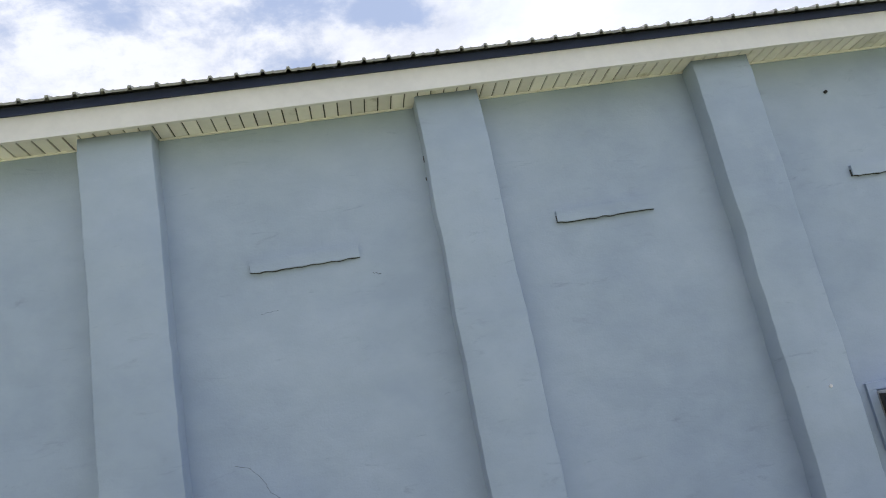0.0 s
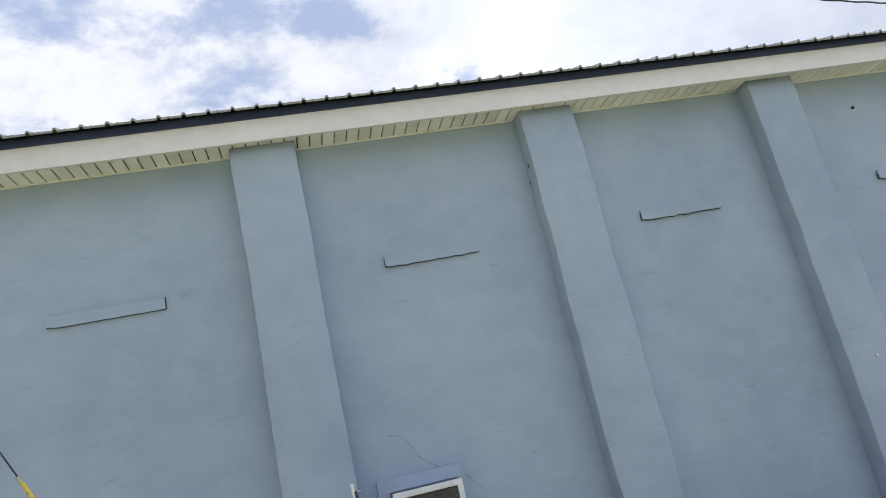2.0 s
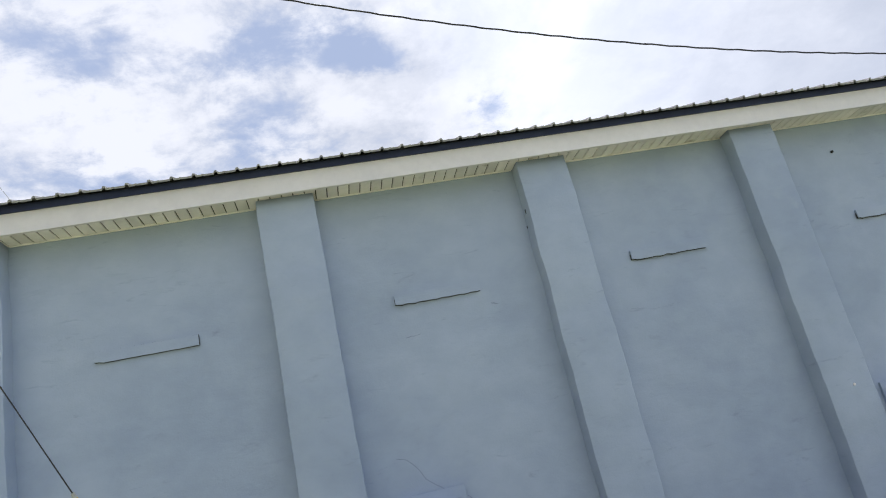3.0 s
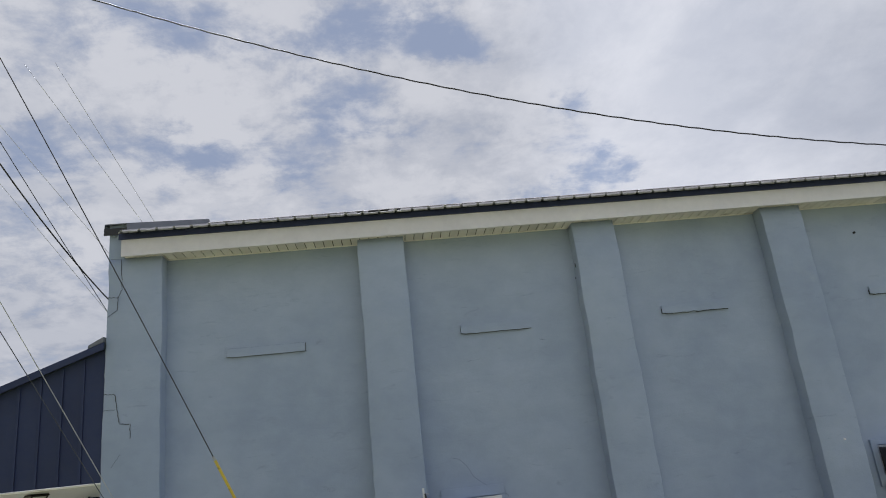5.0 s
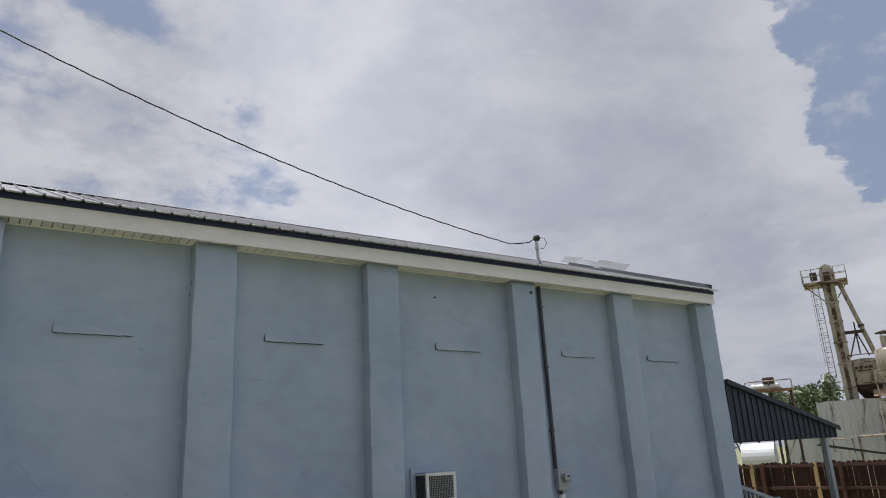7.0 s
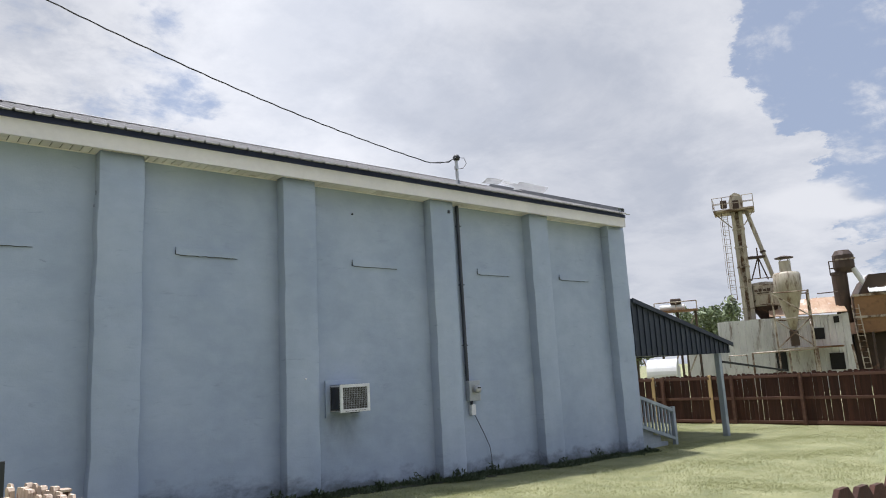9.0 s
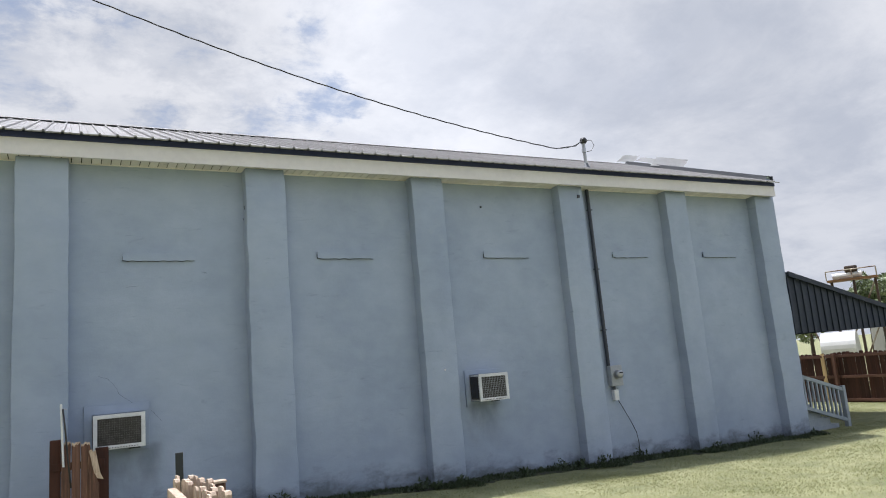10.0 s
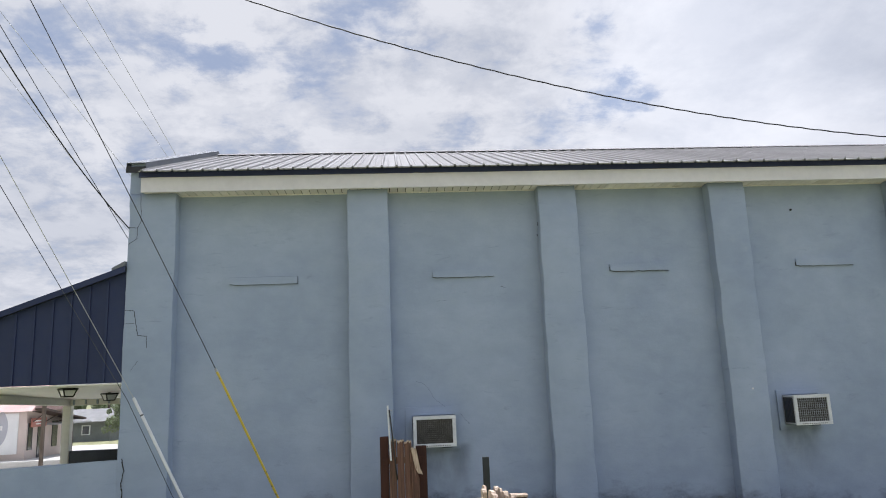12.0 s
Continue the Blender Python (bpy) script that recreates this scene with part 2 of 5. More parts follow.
    h = math_node(nt, "ADD", h, math_node(nt, "MULTIPLY", trowel, 0.4))
    bump(nt, b, h, 0.34, 0.03)
    return m


M_WALL = stucco("blue_grey_stucco", (0.256, 0.313, 0.412), (0.354, 0.413, 0.512))
M_CRACK = surface("crack_shadow", (0.03, 0.035, 0.04), (0.06, 0.065, 0.07), 0.9, relief=0)
M_WHITE = surface("white_aluminium_trim", (0.61, 0.585, 0.58), (0.72, 0.69, 0.685), 0.45, big=0.7, small=9, relief=0.05,
                  third=(0.55, 0.51, 0.44), third_range=(0.66, 0.82))
M_SOFFIT = surface("cream_vinyl_soffit", (0.68, 0.64, 0.615), (0.81, 0.765, 0.74), 0.5, big=1.1, small=12, relief=0.05, vary=0.2,
                   third=(0.36, 0.32, 0.25), third_range=(0.56, 0.8), third_scale=3.5)
M_GAP = surface("soffit_joint", (0.05, 0.048, 0.04), (0.09, 0.085, 0.07), 0.9, relief=0)
M_DRIP = surface("navy_drip_edge", (0.018, 0.025, 0.075), (0.030, 0.041, 0.105), 0.7, relief=0.03)
M_ROOF = surface("galvalume_roof", (0.165, 0.16, 0.157), (0.225, 0.22, 0.216), 0.74, 0.2, big=0.6, small=7, relief=0.05, vary=0.1, stretch=(2, 0.6, 0.6),
                 third=(0.15, 0.135, 0.12), third_range=(0.62, 0.8))
# paler than the roof: the light on the overhang is put into this colour
M_LIP = surface("lit_eave_lip", (0.22, 0.22, 0.225), (0.31, 0.31, 0.315), 0.5, 0.1, relief=0.03)
M_CAP = surface("grey_cap_flashing", (0.13, 0.14, 0.155), (0.19, 0.20, 0.215), 0.75, 0.0, relief=0.05)
M_LOOSE = surface("pale_loose_flashing", (0.36, 0.365, 0.37), (0.46, 0.463, 0.467), 0.8, 0.0, relief=0.05)
M_BLACK = surface("black_cable", (0.012, 0.012, 0.013), (0.03, 0.03, 0.03), 0.55, relief=0)
M_CONDUIT = surface("painted_conduit", (0.022, 0.027, 0.038), (0.048, 0.056, 0.074), 0.5, relief=0.05)
M_STEEL = surface("galvanised_steel", (0.34, 0.35, 0.36), (0.5, 0.51, 0.52), 0.42, 0.75, big=4, small=30, relief=0.05)
M_METER = surface("grey_meter_enamel", (0.29, 0.31, 0.33), (0.42, 0.44, 0.46), 0.45, relief=0.05, third=(0.3, 0.27, 0.22), third_range=(0.66, 0.8))
M_AC = surface("aged_white_enamel", (0.55, 0.555, 0.56), (0.71, 0.715, 0.72), 0.4, big=6, small=25, relief=0.04, third=(0.40, 0.36, 0.28), third_range=(0.62, 0.8), third_scale=9)
M_GRILLE = surface("condenser_fins", (0.035, 0.033, 0.03), (0.085, 0.08, 0.075), 0.5, 0.4, big=10, small=60, relief=0.15, third=(0.15, 0.13, 0.10), third_scale=14)
M_MESH = surface("grille_wire", (0.06, 0.058, 0.055), (0.17, 0.162, 0.15), 0.5, 0.3, big=5, small=20, relief=0)
M_YELLOW = surface("yellow_guard_plastic", (0.50, 0.36, 0.03), (0.66, 0.50, 0.05), 0.45, relief=0.03, third=(0.12, 0.10, 0.05), third_range=(0.56, 0.66), third_scale=8)
M_PVC = surface("white_guard_plastic", (0.62, 0.63, 0.65), (0.76, 0.77, 0.78), 0.4, relief=0.03, third=(0.4, 0.4, 0.4), third_scale=6)
M_NAVY = surface("navy_board_and_batten", (0.013, 0.021, 0.062), (0.022, 0.033, 0.085), 0.68, big=0.8, small=8, relief=0.04, vary=0.12)
M_CHAR = surface("dark_slate_metal_siding", (0.014, 0.020, 0.034), (0.026, 0.034, 0.052), 0.62, 0.1, big=0.8, small=8, relief=0.04, vary=0.15)
M_BEAM = surface("cream_beam_paint", (0.66, 0.64, 0.59), (0.77, 0.75, 0.70), 0.6, relief=0.1)
M_CEIL = surface("white_porch_ceiling", (0.80, 0.785, 0.75), (0.88, 0.865, 0.83), 0.5, relief=0.03)
M_POST = surface("blue_grey_timber_paint", (0.22, 0.26, 0.30), (0.32, 0.36, 0.40), 0.55, big=3, small=20, relief=0.1)
M_LANTERN = surface("black_lantern_metal", (0.012, 0.012, 0.012), (0.03, 0.028, 0.025), 0.4, 0.5, relief=0)
M_PANE = surface("frosted_lantern_pane", (0.55, 0.55, 0.52), (0.68, 0.68, 0.64), 0.2, relief=0)
M_FENCE = surface("red_brown_stained_fence", (0.03, 0.0105, 0.006), (0.064, 0.023, 0.013), 0.92, big=2, small=26, relief=0.35, stretch=(6, 6, 0.7), vary=0.5,
                  third=(0.105, 0.055, 0.036), third_range=(0.62, 0.8))
# lighter than the pickets: sun on the rails' edges is put into the colour
M_RAIL = surface("red_brown_sunlit_rail", (0.075, 0.032, 0.021), (0.14, 0.07, 0.048), 0.88, big=2, small=20, relief=0.3, stretch=(4, 0.8, 4), vary=0.3)
M_NEWWOOD = surface("fresh_yellow_pine", (0.42, 0.28, 0.12), (0.60, 0.43, 0.21), 0.65, big=3, small=30, relief=0.25, stretch=(6, 6, 0.7), vary=0.2)
M_CEDAR = surface("weathered_cedar", (0.04, 0.019, 0.013), (0.165, 0.08, 0.05), 0.75, big=4, small=34, relief=0.5, stretch=(12, 12, 0.5), vary=0.3,
                  third=(0.30, 0.185, 0.12), third_range=(0.56, 0.70), third_scale=4)
M_CUT = surface("pale_cut_wood", (0.34, 0.25, 0.175), (0.58, 0.46, 0.35), 0.75, big=6, small=40, relief=0.4, stretch=(5, 5, 1.2), vary=0.3,
                third=(0.19, 0.10, 0.06), third_range=(0.55, 0.68), third_scale=9)
M_STAKE = surface("dark_green_black_post", (0.012, 0.015, 0.017), (0.03, 0.034, 0.036), 0.6, relief=0.1)
M_RUSTY = surface("rusted_plate", (0.15, 0.075, 0.035), (0.27, 0.15, 0.07), 0.8, 0.1, big=0.5, small=5, relief=0.3, third=(0.055, 0.035, 0.025), third_range=(0.52, 0.7), third_scale=0.7)
M_RUSTROOF = surface("rust_streaked_roof_sheet", (0.30, 0.17, 0.085), (0.50, 0.40, 0.30), 0.6, 0.2, big=0.5, small=4, relief=0.2, stretch=(1.5, 0.5, 0.5),
                     third=(0.56, 0.53, 0.48), third_range=(0.52, 0.62), third_scale=0.8)
M_SHED = surface("weathered_corrugated_sheet", (0.46, 0.46, 0.445), (0.68, 0.675, 0.65), 0.6, 0.15, big=0.5, small=5, relief=0.15, stretch=(1.5, 1.5, 0.35),
                 third=(0.15, 0.105, 0.07), third_range=(0.55, 0.7), third_scale=1.1)
M_TAN = surface("tan_painted_steel", (0.29, 0.255, 0.19), (0.50, 0.455, 0.37), 0.6, 0.1, big=0.6, small=6, relief=0.1, stretch=(1.5, 1.5, 0.4),
                third=(0.12, 0.07, 0.038), third_range=(0.50, 0.68), third_scale=1.8)
M_FRAME = surface("pale_rusty_steelwork", (0.30, 0.25, 0.19), (0.46, 0.41, 0.33), 0.65, 0.1, big=1.5, small=9, relief=0.1, third=(0.10, 0.055, 0.03), third_range=(0.46, 0.6), third_scale=1.5)
M_DARKSTEEL = surface("dark_rusty_steelwork", (0.035, 0.024, 0.018), (0.075, 0.046, 0.03), 0.7, 0.1, relief=0.15, third=(0.15, 0.08, 0.045), third_range=(0.58, 0.72), third_scale=1.3)
M_TANK = surface("white_tank_paint", (0.48, 0.48, 0.47), (0.60, 0.60, 0.58), 0.45, relief=0.03)
M_HOLE = surface("dark_opening", (0.008, 0.008, 0.008), (0.016, 0.015, 0.014), 0.9, relief=0)
M_PINK = surface("pink_stucco", (0.46, 0.385, 0.335), (0.55, 0.465, 0.41), 0.75, relief=0.15)
M_MURAL = surface("white_painted_panel", (0.66, 0.66, 0.63), (0.76, 0.76, 0.73), 0.7, relief=0.1)
M_MURALGREY = surface("grey_painted_oval", (0.34, 0.34, 0.36), (0.42, 0.42, 0.44), 0.7, relief=0.1)
M_CLAYROOF = surface("faded_red_roofing", (0.40, 0.255, 0.23), (0.52, 0.36, 0.325), 0.7, relief=0.2)
M_SIDING = surface("grey_green_house_siding", (0.13, 0.145, 0.145), (0.19, 0.205, 0.20), 0.65, relief=0.1)
M_PALEROOF = surface("pale_shingle_roof", (0.27, 0.27, 0.265), (0.37, 0.37, 0.36), 0.85, relief=0.2)
M_HOUSEROOF = surface("grey_shingle_roof", (0.15, 0.15, 0.15), (0.22, 0.22, 0.215), 0.85, relief=0.2)
M_GLASS = surface("dark_window_glass", (0.02, 0.023, 0.026), (0.04, 0.045, 0.05), 0.08, relief=0, gloss=0.03)
M_PAVE = surface("sunlit_concrete", (0.40, 0.385, 0.35), (0.54, 0.52, 0.48), 0.85, big=0.4, small=6, relief=0.2)
M_SIGN = surface("red_brown_sign_board", (0.28, 0.10, 0.07), (0.36, 0.14, 0.10), 0.6, relief=0)
M_BARK = surface("bark", (0.06, 0.045, 0.032), (0.13, 0.10, 0.075), 0.9, relief=0.5, depth=0.02)
# the shade on the ground at the wall foot is put into this colour
M_FOOTSHADE = surface("wall_foot_shade", (0.014, 0.016, 0.009), (0.036, 0.038, 0.021), 0.95, big=1.2, small=22, relief=0.6, depth=0.03, third=(0.032, 0.045, 0.016), third_range=(0.5, 0.7))
M_LAWN = surface("mown_lawn_soil", (0.105, 0.115, 0.046), (0.28, 0.275, 0.14), 0.9, big=1.4, small=40, relief=0.5, depth=0.02,
                 third=(0.29, 0.285, 0.16), third_range=(0.50, 0.78), third_scale=3.4)


def leaf_material(name, dark, light):
    m, nt, b = material(name, 0.55)
    r = node(nt, "ShaderNodeNewGeometry").outputs["Random Per Island"]
    n = noise_node(nt, coords(nt), 0.9, 3.0)
    plug(nt, b.inputs["Base Color"], mix_node(nt, math_node(nt, "ADD", math_node(nt, "MULTIPLY", r, 0.6), math_node(nt, "MULTIPLY", n, 0.4)), dark, light))
    b.inputs["Transmission Weight"].default_value = 0.0
    return m


M_GRASS = leaf_material("grass_blades", (0.17, 0.19, 0.07), (0.40, 0.395, 0.20))
gt = M_GRASS.node_tree
thin = node(gt, "ShaderNodeBsdfTranslucent")
blend = node(gt, "ShaderNodeMixShader")
bsdf = gt.nodes["Principled BSDF"]
gt.links.new(bsdf.inputs["Base Color"].links[0].from_socket, thin.inputs[0])
blend.inputs[0].default_value = 0.45
gt.links.new(bsdf.outputs[0], blend.inputs[1])
gt.links.new(thin.outputs[0], blend.inputs[2])
gt.links.new(blend.outputs[0], gt.nodes["Material Output"].inputs[0])
M_LEAF = leaf_material("tree_leaves", (0.075, 0.10, 0.045), (0.235, 0.285, 0.14))
M_WEED = leaf_material("weed_leaves", (0.02, 0.032, 0.014), (0.05, 0.075, 0.03))


# ---- building helpers ----
def basis(ob):
    m = ob.matrix_basis.copy()
    while ob.parent:
        m = ob.parent.matrix_basis @ ob.matrix_parent_inverse @ m
        ob = ob.parent
    return m


def mesh(name, bm, mat, smooth=False):
    me = bpy.data.meshes.new(name)
    bmesh.ops.recalc_face_normals(bm, faces=bm.faces)
    bm.to_mesh(me)
    bm.free()
    me.materials.append(mat)
    if smooth:
        me.polygons.foreach_set("use_smooth", [True] * len(me.polygons))
    return me


def part(name, bm, mat, parent, label="", smooth=False, local=False):
    """One mesh object under a thing or a part; its geometry is in world places unless local."""
    ob = new(name, mesh(name, bm, mat, smooth))
    ob.parent = parent
    if not local:
        ob.matrix_parent_inverse = basis(parent).inverted()
    return tagged(ob, label)


def single(name, bm, mat, label, category, kind="", group="", smooth=False):
    return tagged(new(name, mesh(name, bm, mat, smooth)), label, category, group, kind)


def thing(name, at, label, category, group="", kind="", turn=0.0):
    ob = new(name)
    ob.empty_display_size = 0.2
    ob.matrix_basis = pose(*at, 0, 0, turn)
    return tagged(ob, label, category, group, kind)


def box(bm, x0, x1, y0, y1, z0, z1, bevel=0.0, m=None):
    v = bmesh.ops.create_cube(bm, size=1.0, matrix=Matrix.Translation(((x0 + x1) / 2, (y0 + y1) / 2, (z0 + z1) / 2)) @ Matrix.Diagonal((abs(x1 - x0), abs(y1 - y0), abs(z1 - z0), 1)))["verts"]
    if m is not None:
        bmesh.ops.transform(bm, matrix=m, verts=v)
    if bevel:
        edges = list({e for q in v for e in q.link_edges})
        bmesh.ops.bevel(bm, geom=edges, offset=bevel, segments=2, affect="EDGES", profile=0.6)
    return bm


def boxes(*rows, bevel=0.0):
    bm = bmesh.new()
    for r in rows:
        box(bm, *r, bevel=bevel)
    return bm


def tube(bm, a, b, r, r2=None, n=10):
    a, b = Vector(a), Vector(b)
    m = Matrix.Translation((a + b) / 2) @ (b - a).to_track_quat("Z", "Y").to_matrix().to_4x4()
    bmesh.ops.create_cone(bm, cap_ends=True, segments=n, radius1=r, radius2=r if r2 is None else r2, depth=(b - a).length, matrix=m)
    return bm


def tubes(rows, r, n=8):
    bm = bmesh.new()
    for a, b in rows:
        tube(bm, a, b, r, n=n)
    return bm


def sweep(bm, points, r, n=6, wobble=0.0):
    """A round cord through points."""
    pts = [Vector(p) for p in points]
    rings = []
    for i, p in enumerate(pts):
        d = (pts[min(i + 1, len(pts) - 1)] - pts[max(i - 1, 0)]).normalized()
        side = d.cross((0, 0, 1))
        side = side.normalized() if side.length > 1e-4 else Vector((1, 0, 0))
        up = side.cross(d)
        off = side * math.sin(i * 1.9) * wobble + up * math.cos(i * 1.9) * wobble
        rings.append([bm.verts.new(p + off + side * r * math.cos(k * math.tau / n) + up * r * math.sin(k * math.tau / n)) for k in range(n)])
    for a, b in zip(rings, rings[1:]):
        for k in range(n):
            bm.faces.new((a[k], a[(k + 1) % n], b[(k + 1) % n], b[k]))
    bm.faces.new(rings[0])
    bm.faces.new(rings[-1][::-1])
    return bm


def sagging(a, b, sag, n=40):
    a, b = Vector(a), Vector(b)
    return [a.lerp(b, i / n) - Vector((0, 0, 4 * sag * (i / n) * (1 - i / n))) for i in range(n + 1)]


def prism(bm, outline, axis, lo, hi):
    """A plate: an outline of (u, v) carried along an axis. For x: (y, z); for y: (x, z); for z: (x, y)."""
    def at(u, v, w):
        return {"x": (w, u, v), "y": (u, w, v), "z": (u, v, w)}[axis]
    a = [bm.verts.new(at(u, v, lo)) for u, v in outline]
    b = [bm.verts.new(at(u, v, hi)) for u, v in outline]
    bm.faces.new(a)
    bm.faces.new(b[::-1])
    for i in range(len(a)):
        j = (i + 1) % len(a)
        bm.faces.new((a[i], b[i], b[j], a[j]))
    return bm


def lathe(bm, profile, at, n=24):
    rings = [[bm.verts.new((at[0] + r * math.cos(k * math.tau / n), at[1] + r * math.sin(k * math.tau / n), at[2] + z)) for k in range(n)] for r, z in profile]
    for a, b in zip(rings, rings[1:]):
        for k in range(n):
            bm.faces.new((a[k], a[(k + 1) % n], b[(k + 1) % n], b[k]))
    bm.faces.new(rings[0][::-1])
    bm.faces.new(rings[-1])
    return bm


def quads(name, verts, faces, mat):
    me = bpy.data.meshes.new(name)
    me.from_pydata([tuple(v) for v in verts], [], [tuple(f) for f in faces])
    me.materials.append(mat)
    return me


# ---- ground ----
def ground_z(x, y=0.0):
    """The lawn lies level by the far corner, rises gently towards the near end of the wall and falls away to the street."""
    t = min(max((16.5 - x) / 13.0, 0.0), 1.0)
    u, v = min(max((y - 3.0) / 14.0, 0.0), 1.0), min(max((-0.3 - x) / 1.5, 0.0), 1.0)
    return 0.02 + 0.40 * t - (1.95 * u * u * (3 - 2 * u) + 1.0 * min(max((y - 45) / 30, 0.0), 1.0)) * v


xs = [-900, -300, -100, -40, -20, *[-10 + 0.5 * i for i in range(81)], 40, 60, 120, 350, 1200]
ys = [-900, -300, -100, -40, *[-20 + 0.5 * i for i in range(73)], 24, 40, 80, 200, 500, 1200]
verts = [(x, y, ground_z(x, y) + (0.035 * (noise.noise((x * 0.5, y * 0.5, 0)) - 0.2) if -10 < x < 30 and -20 < y < 16 else 0)) for y in ys for x in xs]
faces = [(j * len(xs) + i, j * len(xs) + i + 1, (j + 1) * len(xs) + i + 1, (j + 1) * len(xs) + i) for j in range(len(ys) - 1) for i in range(len(xs) - 1)]
ground = new("ground", quads("ground", verts, faces, M_LAWN))
ground.data.polygons.foreach_set("use_smooth", [True] * len(ground.data.polygons))
tagged(ground, "mown lawn with yellow-green patchy grass", "lawn", kind="structure")

# ---- the painted block building ----
X0, X1, DEPTH = -0.30, 18.25, 8.6
SOFFIT_Z, PIL_Y, FASCIA_Y = 5.44, -0.226, -0.37
EAVE_Y, EAVE_Z, RIDGE_Y, SLOPE = -0.50, 5.718, 4.15, 0.384
FASCIA_TOP = 5.735
RIDGE_Z = EAVE_Z + SLOPE * (RIDGE_Y - EAVE_Y)
PILASTERS = [(-0.30, 0.41), (3.05, 3.692), (6.10, 6.716), (8.935, 9.537), (12.07, 12.635), (14.845, 15.43), (17.60, 18.25)]


def wall_front():
    nx, nz = 330, 96
    w, hgt = X1 - X0, SOFFIT_Z + 0.15 + 0.4
    vs, fs = [], []
    for j in range(nz + 1):
        for i in range(nx + 1):
            x, z = X0 + w * i / nx, -0.4 + hgt * j / nz
            d = 0.010 * noise.noise((x * 0.8, 0, z * 0.8)) + 0.005 * noise.noise((x * 2.6, 4, z * 3.4))
            vs.append((x, d, z))
    for j in range(nz):
        for i in range(nx):
            a = j * (nx + 1) + i
            fs.append((a, a + 1, a + nx + 2, a + nx + 1))
    n = len(vs)
    for x, z in ((X0, -0.4), (X1, -0.4), (X1, hgt - 0.4), (X0, hgt - 0.4)):
        vs.append((x, 0.22, z))
    fs.append((n, n + 3, n + 2, n + 1))
    fs.append([j * (nx + 1) for j in range(nz + 1)] + [n + 3, n])
    fs.append([j * (nx + 1) + nx for j in range(nz, -1, -1)] + [n + 1, n + 2])
    return quads("wall_south", vs, fs, M_WALL)


wall_south = tagged(new("wall_south", wall_front()), "blue-grey painted stucco wall with shallow pilasters", "wall", kind="structure")
wall_south.data.polygons.foreach_set("use_smooth", [len(p.vertices) == 4 for p in wall_south.data.polygons])


def pilaster(i, x0, x1):
    """A plastered pier with soft, wandering edges."""
    bm = bmesh.new()
    rings, n = [], 64
    for k in range(n + 1):
        z = -0.4 + (SOFFIT_Z + 0.4) * k / n
        def w(c, amp=0.019):
            return amp * noise.noise((i * 7.3 + c * 3.1, z * 1.5, 0.4)) + 0.009 * noise.noise((i * 5.3 + c * 2.7, z * 6.0, 2.0))
        l, r, f = x0 + w(1), x1 + w(2), PIL_Y + w(3, 0.009)
        b = 0.008 + 0.008 * abs(noise.noise((i * 3.0, z * 4.0, 9.0)))
        prof = [(l, 0.05), (l, f + b), (l + 0.3 * b, f + 0.3 * b), (l + b, f), ((l * 2 + r) / 3, f + w(4, 0.006)), ((l + r * 2) / 3, f + w(5, 0.006)),
                (r - b, f), (r - 0.3 * b, f + 0.3 * b), (r, f + b), (r, 0.05)]
        rings.append([bm.verts.new((x, y, z)) for x, y in prof])
    for a, b in zip(rings, rings[1:]):
        for k in range(len(a) - 1):
            bm.faces.new((a[k], a[k + 1], b[k + 1], b[k]))
    bm.faces.new(rings[-1])
    return part("pilaster", bm, M_WALL, wall_south, smooth=True)


for i, (a, b) in enumerate(PILASTERS):
    pilaster(i, a, b)

PLATES = [(1.201, 2.245, 3.99), (4.374, 5.356, 4.02), (7.252, 8.223, 4.045), (10.379, 11.36, 4.05), (13.40, 14.33, 4.05), (15.935, 16.95, 4.05)]


def cover_plate(i, x0, x1, z0):
    """A boarded-over slot, painted with the wall: straight top, ragged lower edge."""
    bm = bmesh.new()
    n = 26
    low = [(x0 + (x1 - x0) * k / n, z0 + (0.012 if i else 0.004) * noise.noise((k * 0.45, i * 4.0, 1.0)) + (0.012 if k in (0, 1) else 0)) for k in range(n + 1)]
    top = z0 + 0.115
    prism(bm, low + [(x1, top), (x0, top)], "y", -0.034, 0.01)
    ob = part("cover_plate", bm, M_WALL, wall_south, "painted-over board closing a slot in the wall")
    # dark strips draw the joint together with the shade at the board's edge
    bm = bmesh.new()
    g = 0.007 if i else 0.005
    prism(bm, [(x - 0.006 * (k == 0), z - g * (0.6 + 0.5 * abs(noise.noise((k * 0.6, i * 2.0, 7.0))))) for k, (x, z) in enumerate(low)] + low[::-1], "y", -0.018, 0.005)
    part("open_joint", bm, M_CRACK, ob, "dark open joint and shade line along the board")
    bm = bmesh.new()
    box(bm, x0 - 0.004, x0, -0.019, 0.005, z0 + 0.01, top if i == 0 else z0 + 0.075)
    if i == 0:
        box(bm, x1, x1 + 0.008, -0.019, 0.005, z0, top)
        box(bm, x0, x1, -0.019, 0.005, top, top + 0.004)
    part("open_joint", bm, M_CRACK, ob, "dark open joint and shade line along the board")
    return ob


for i, row in enumerate(PLATES):
    cover_plate(i, *row)


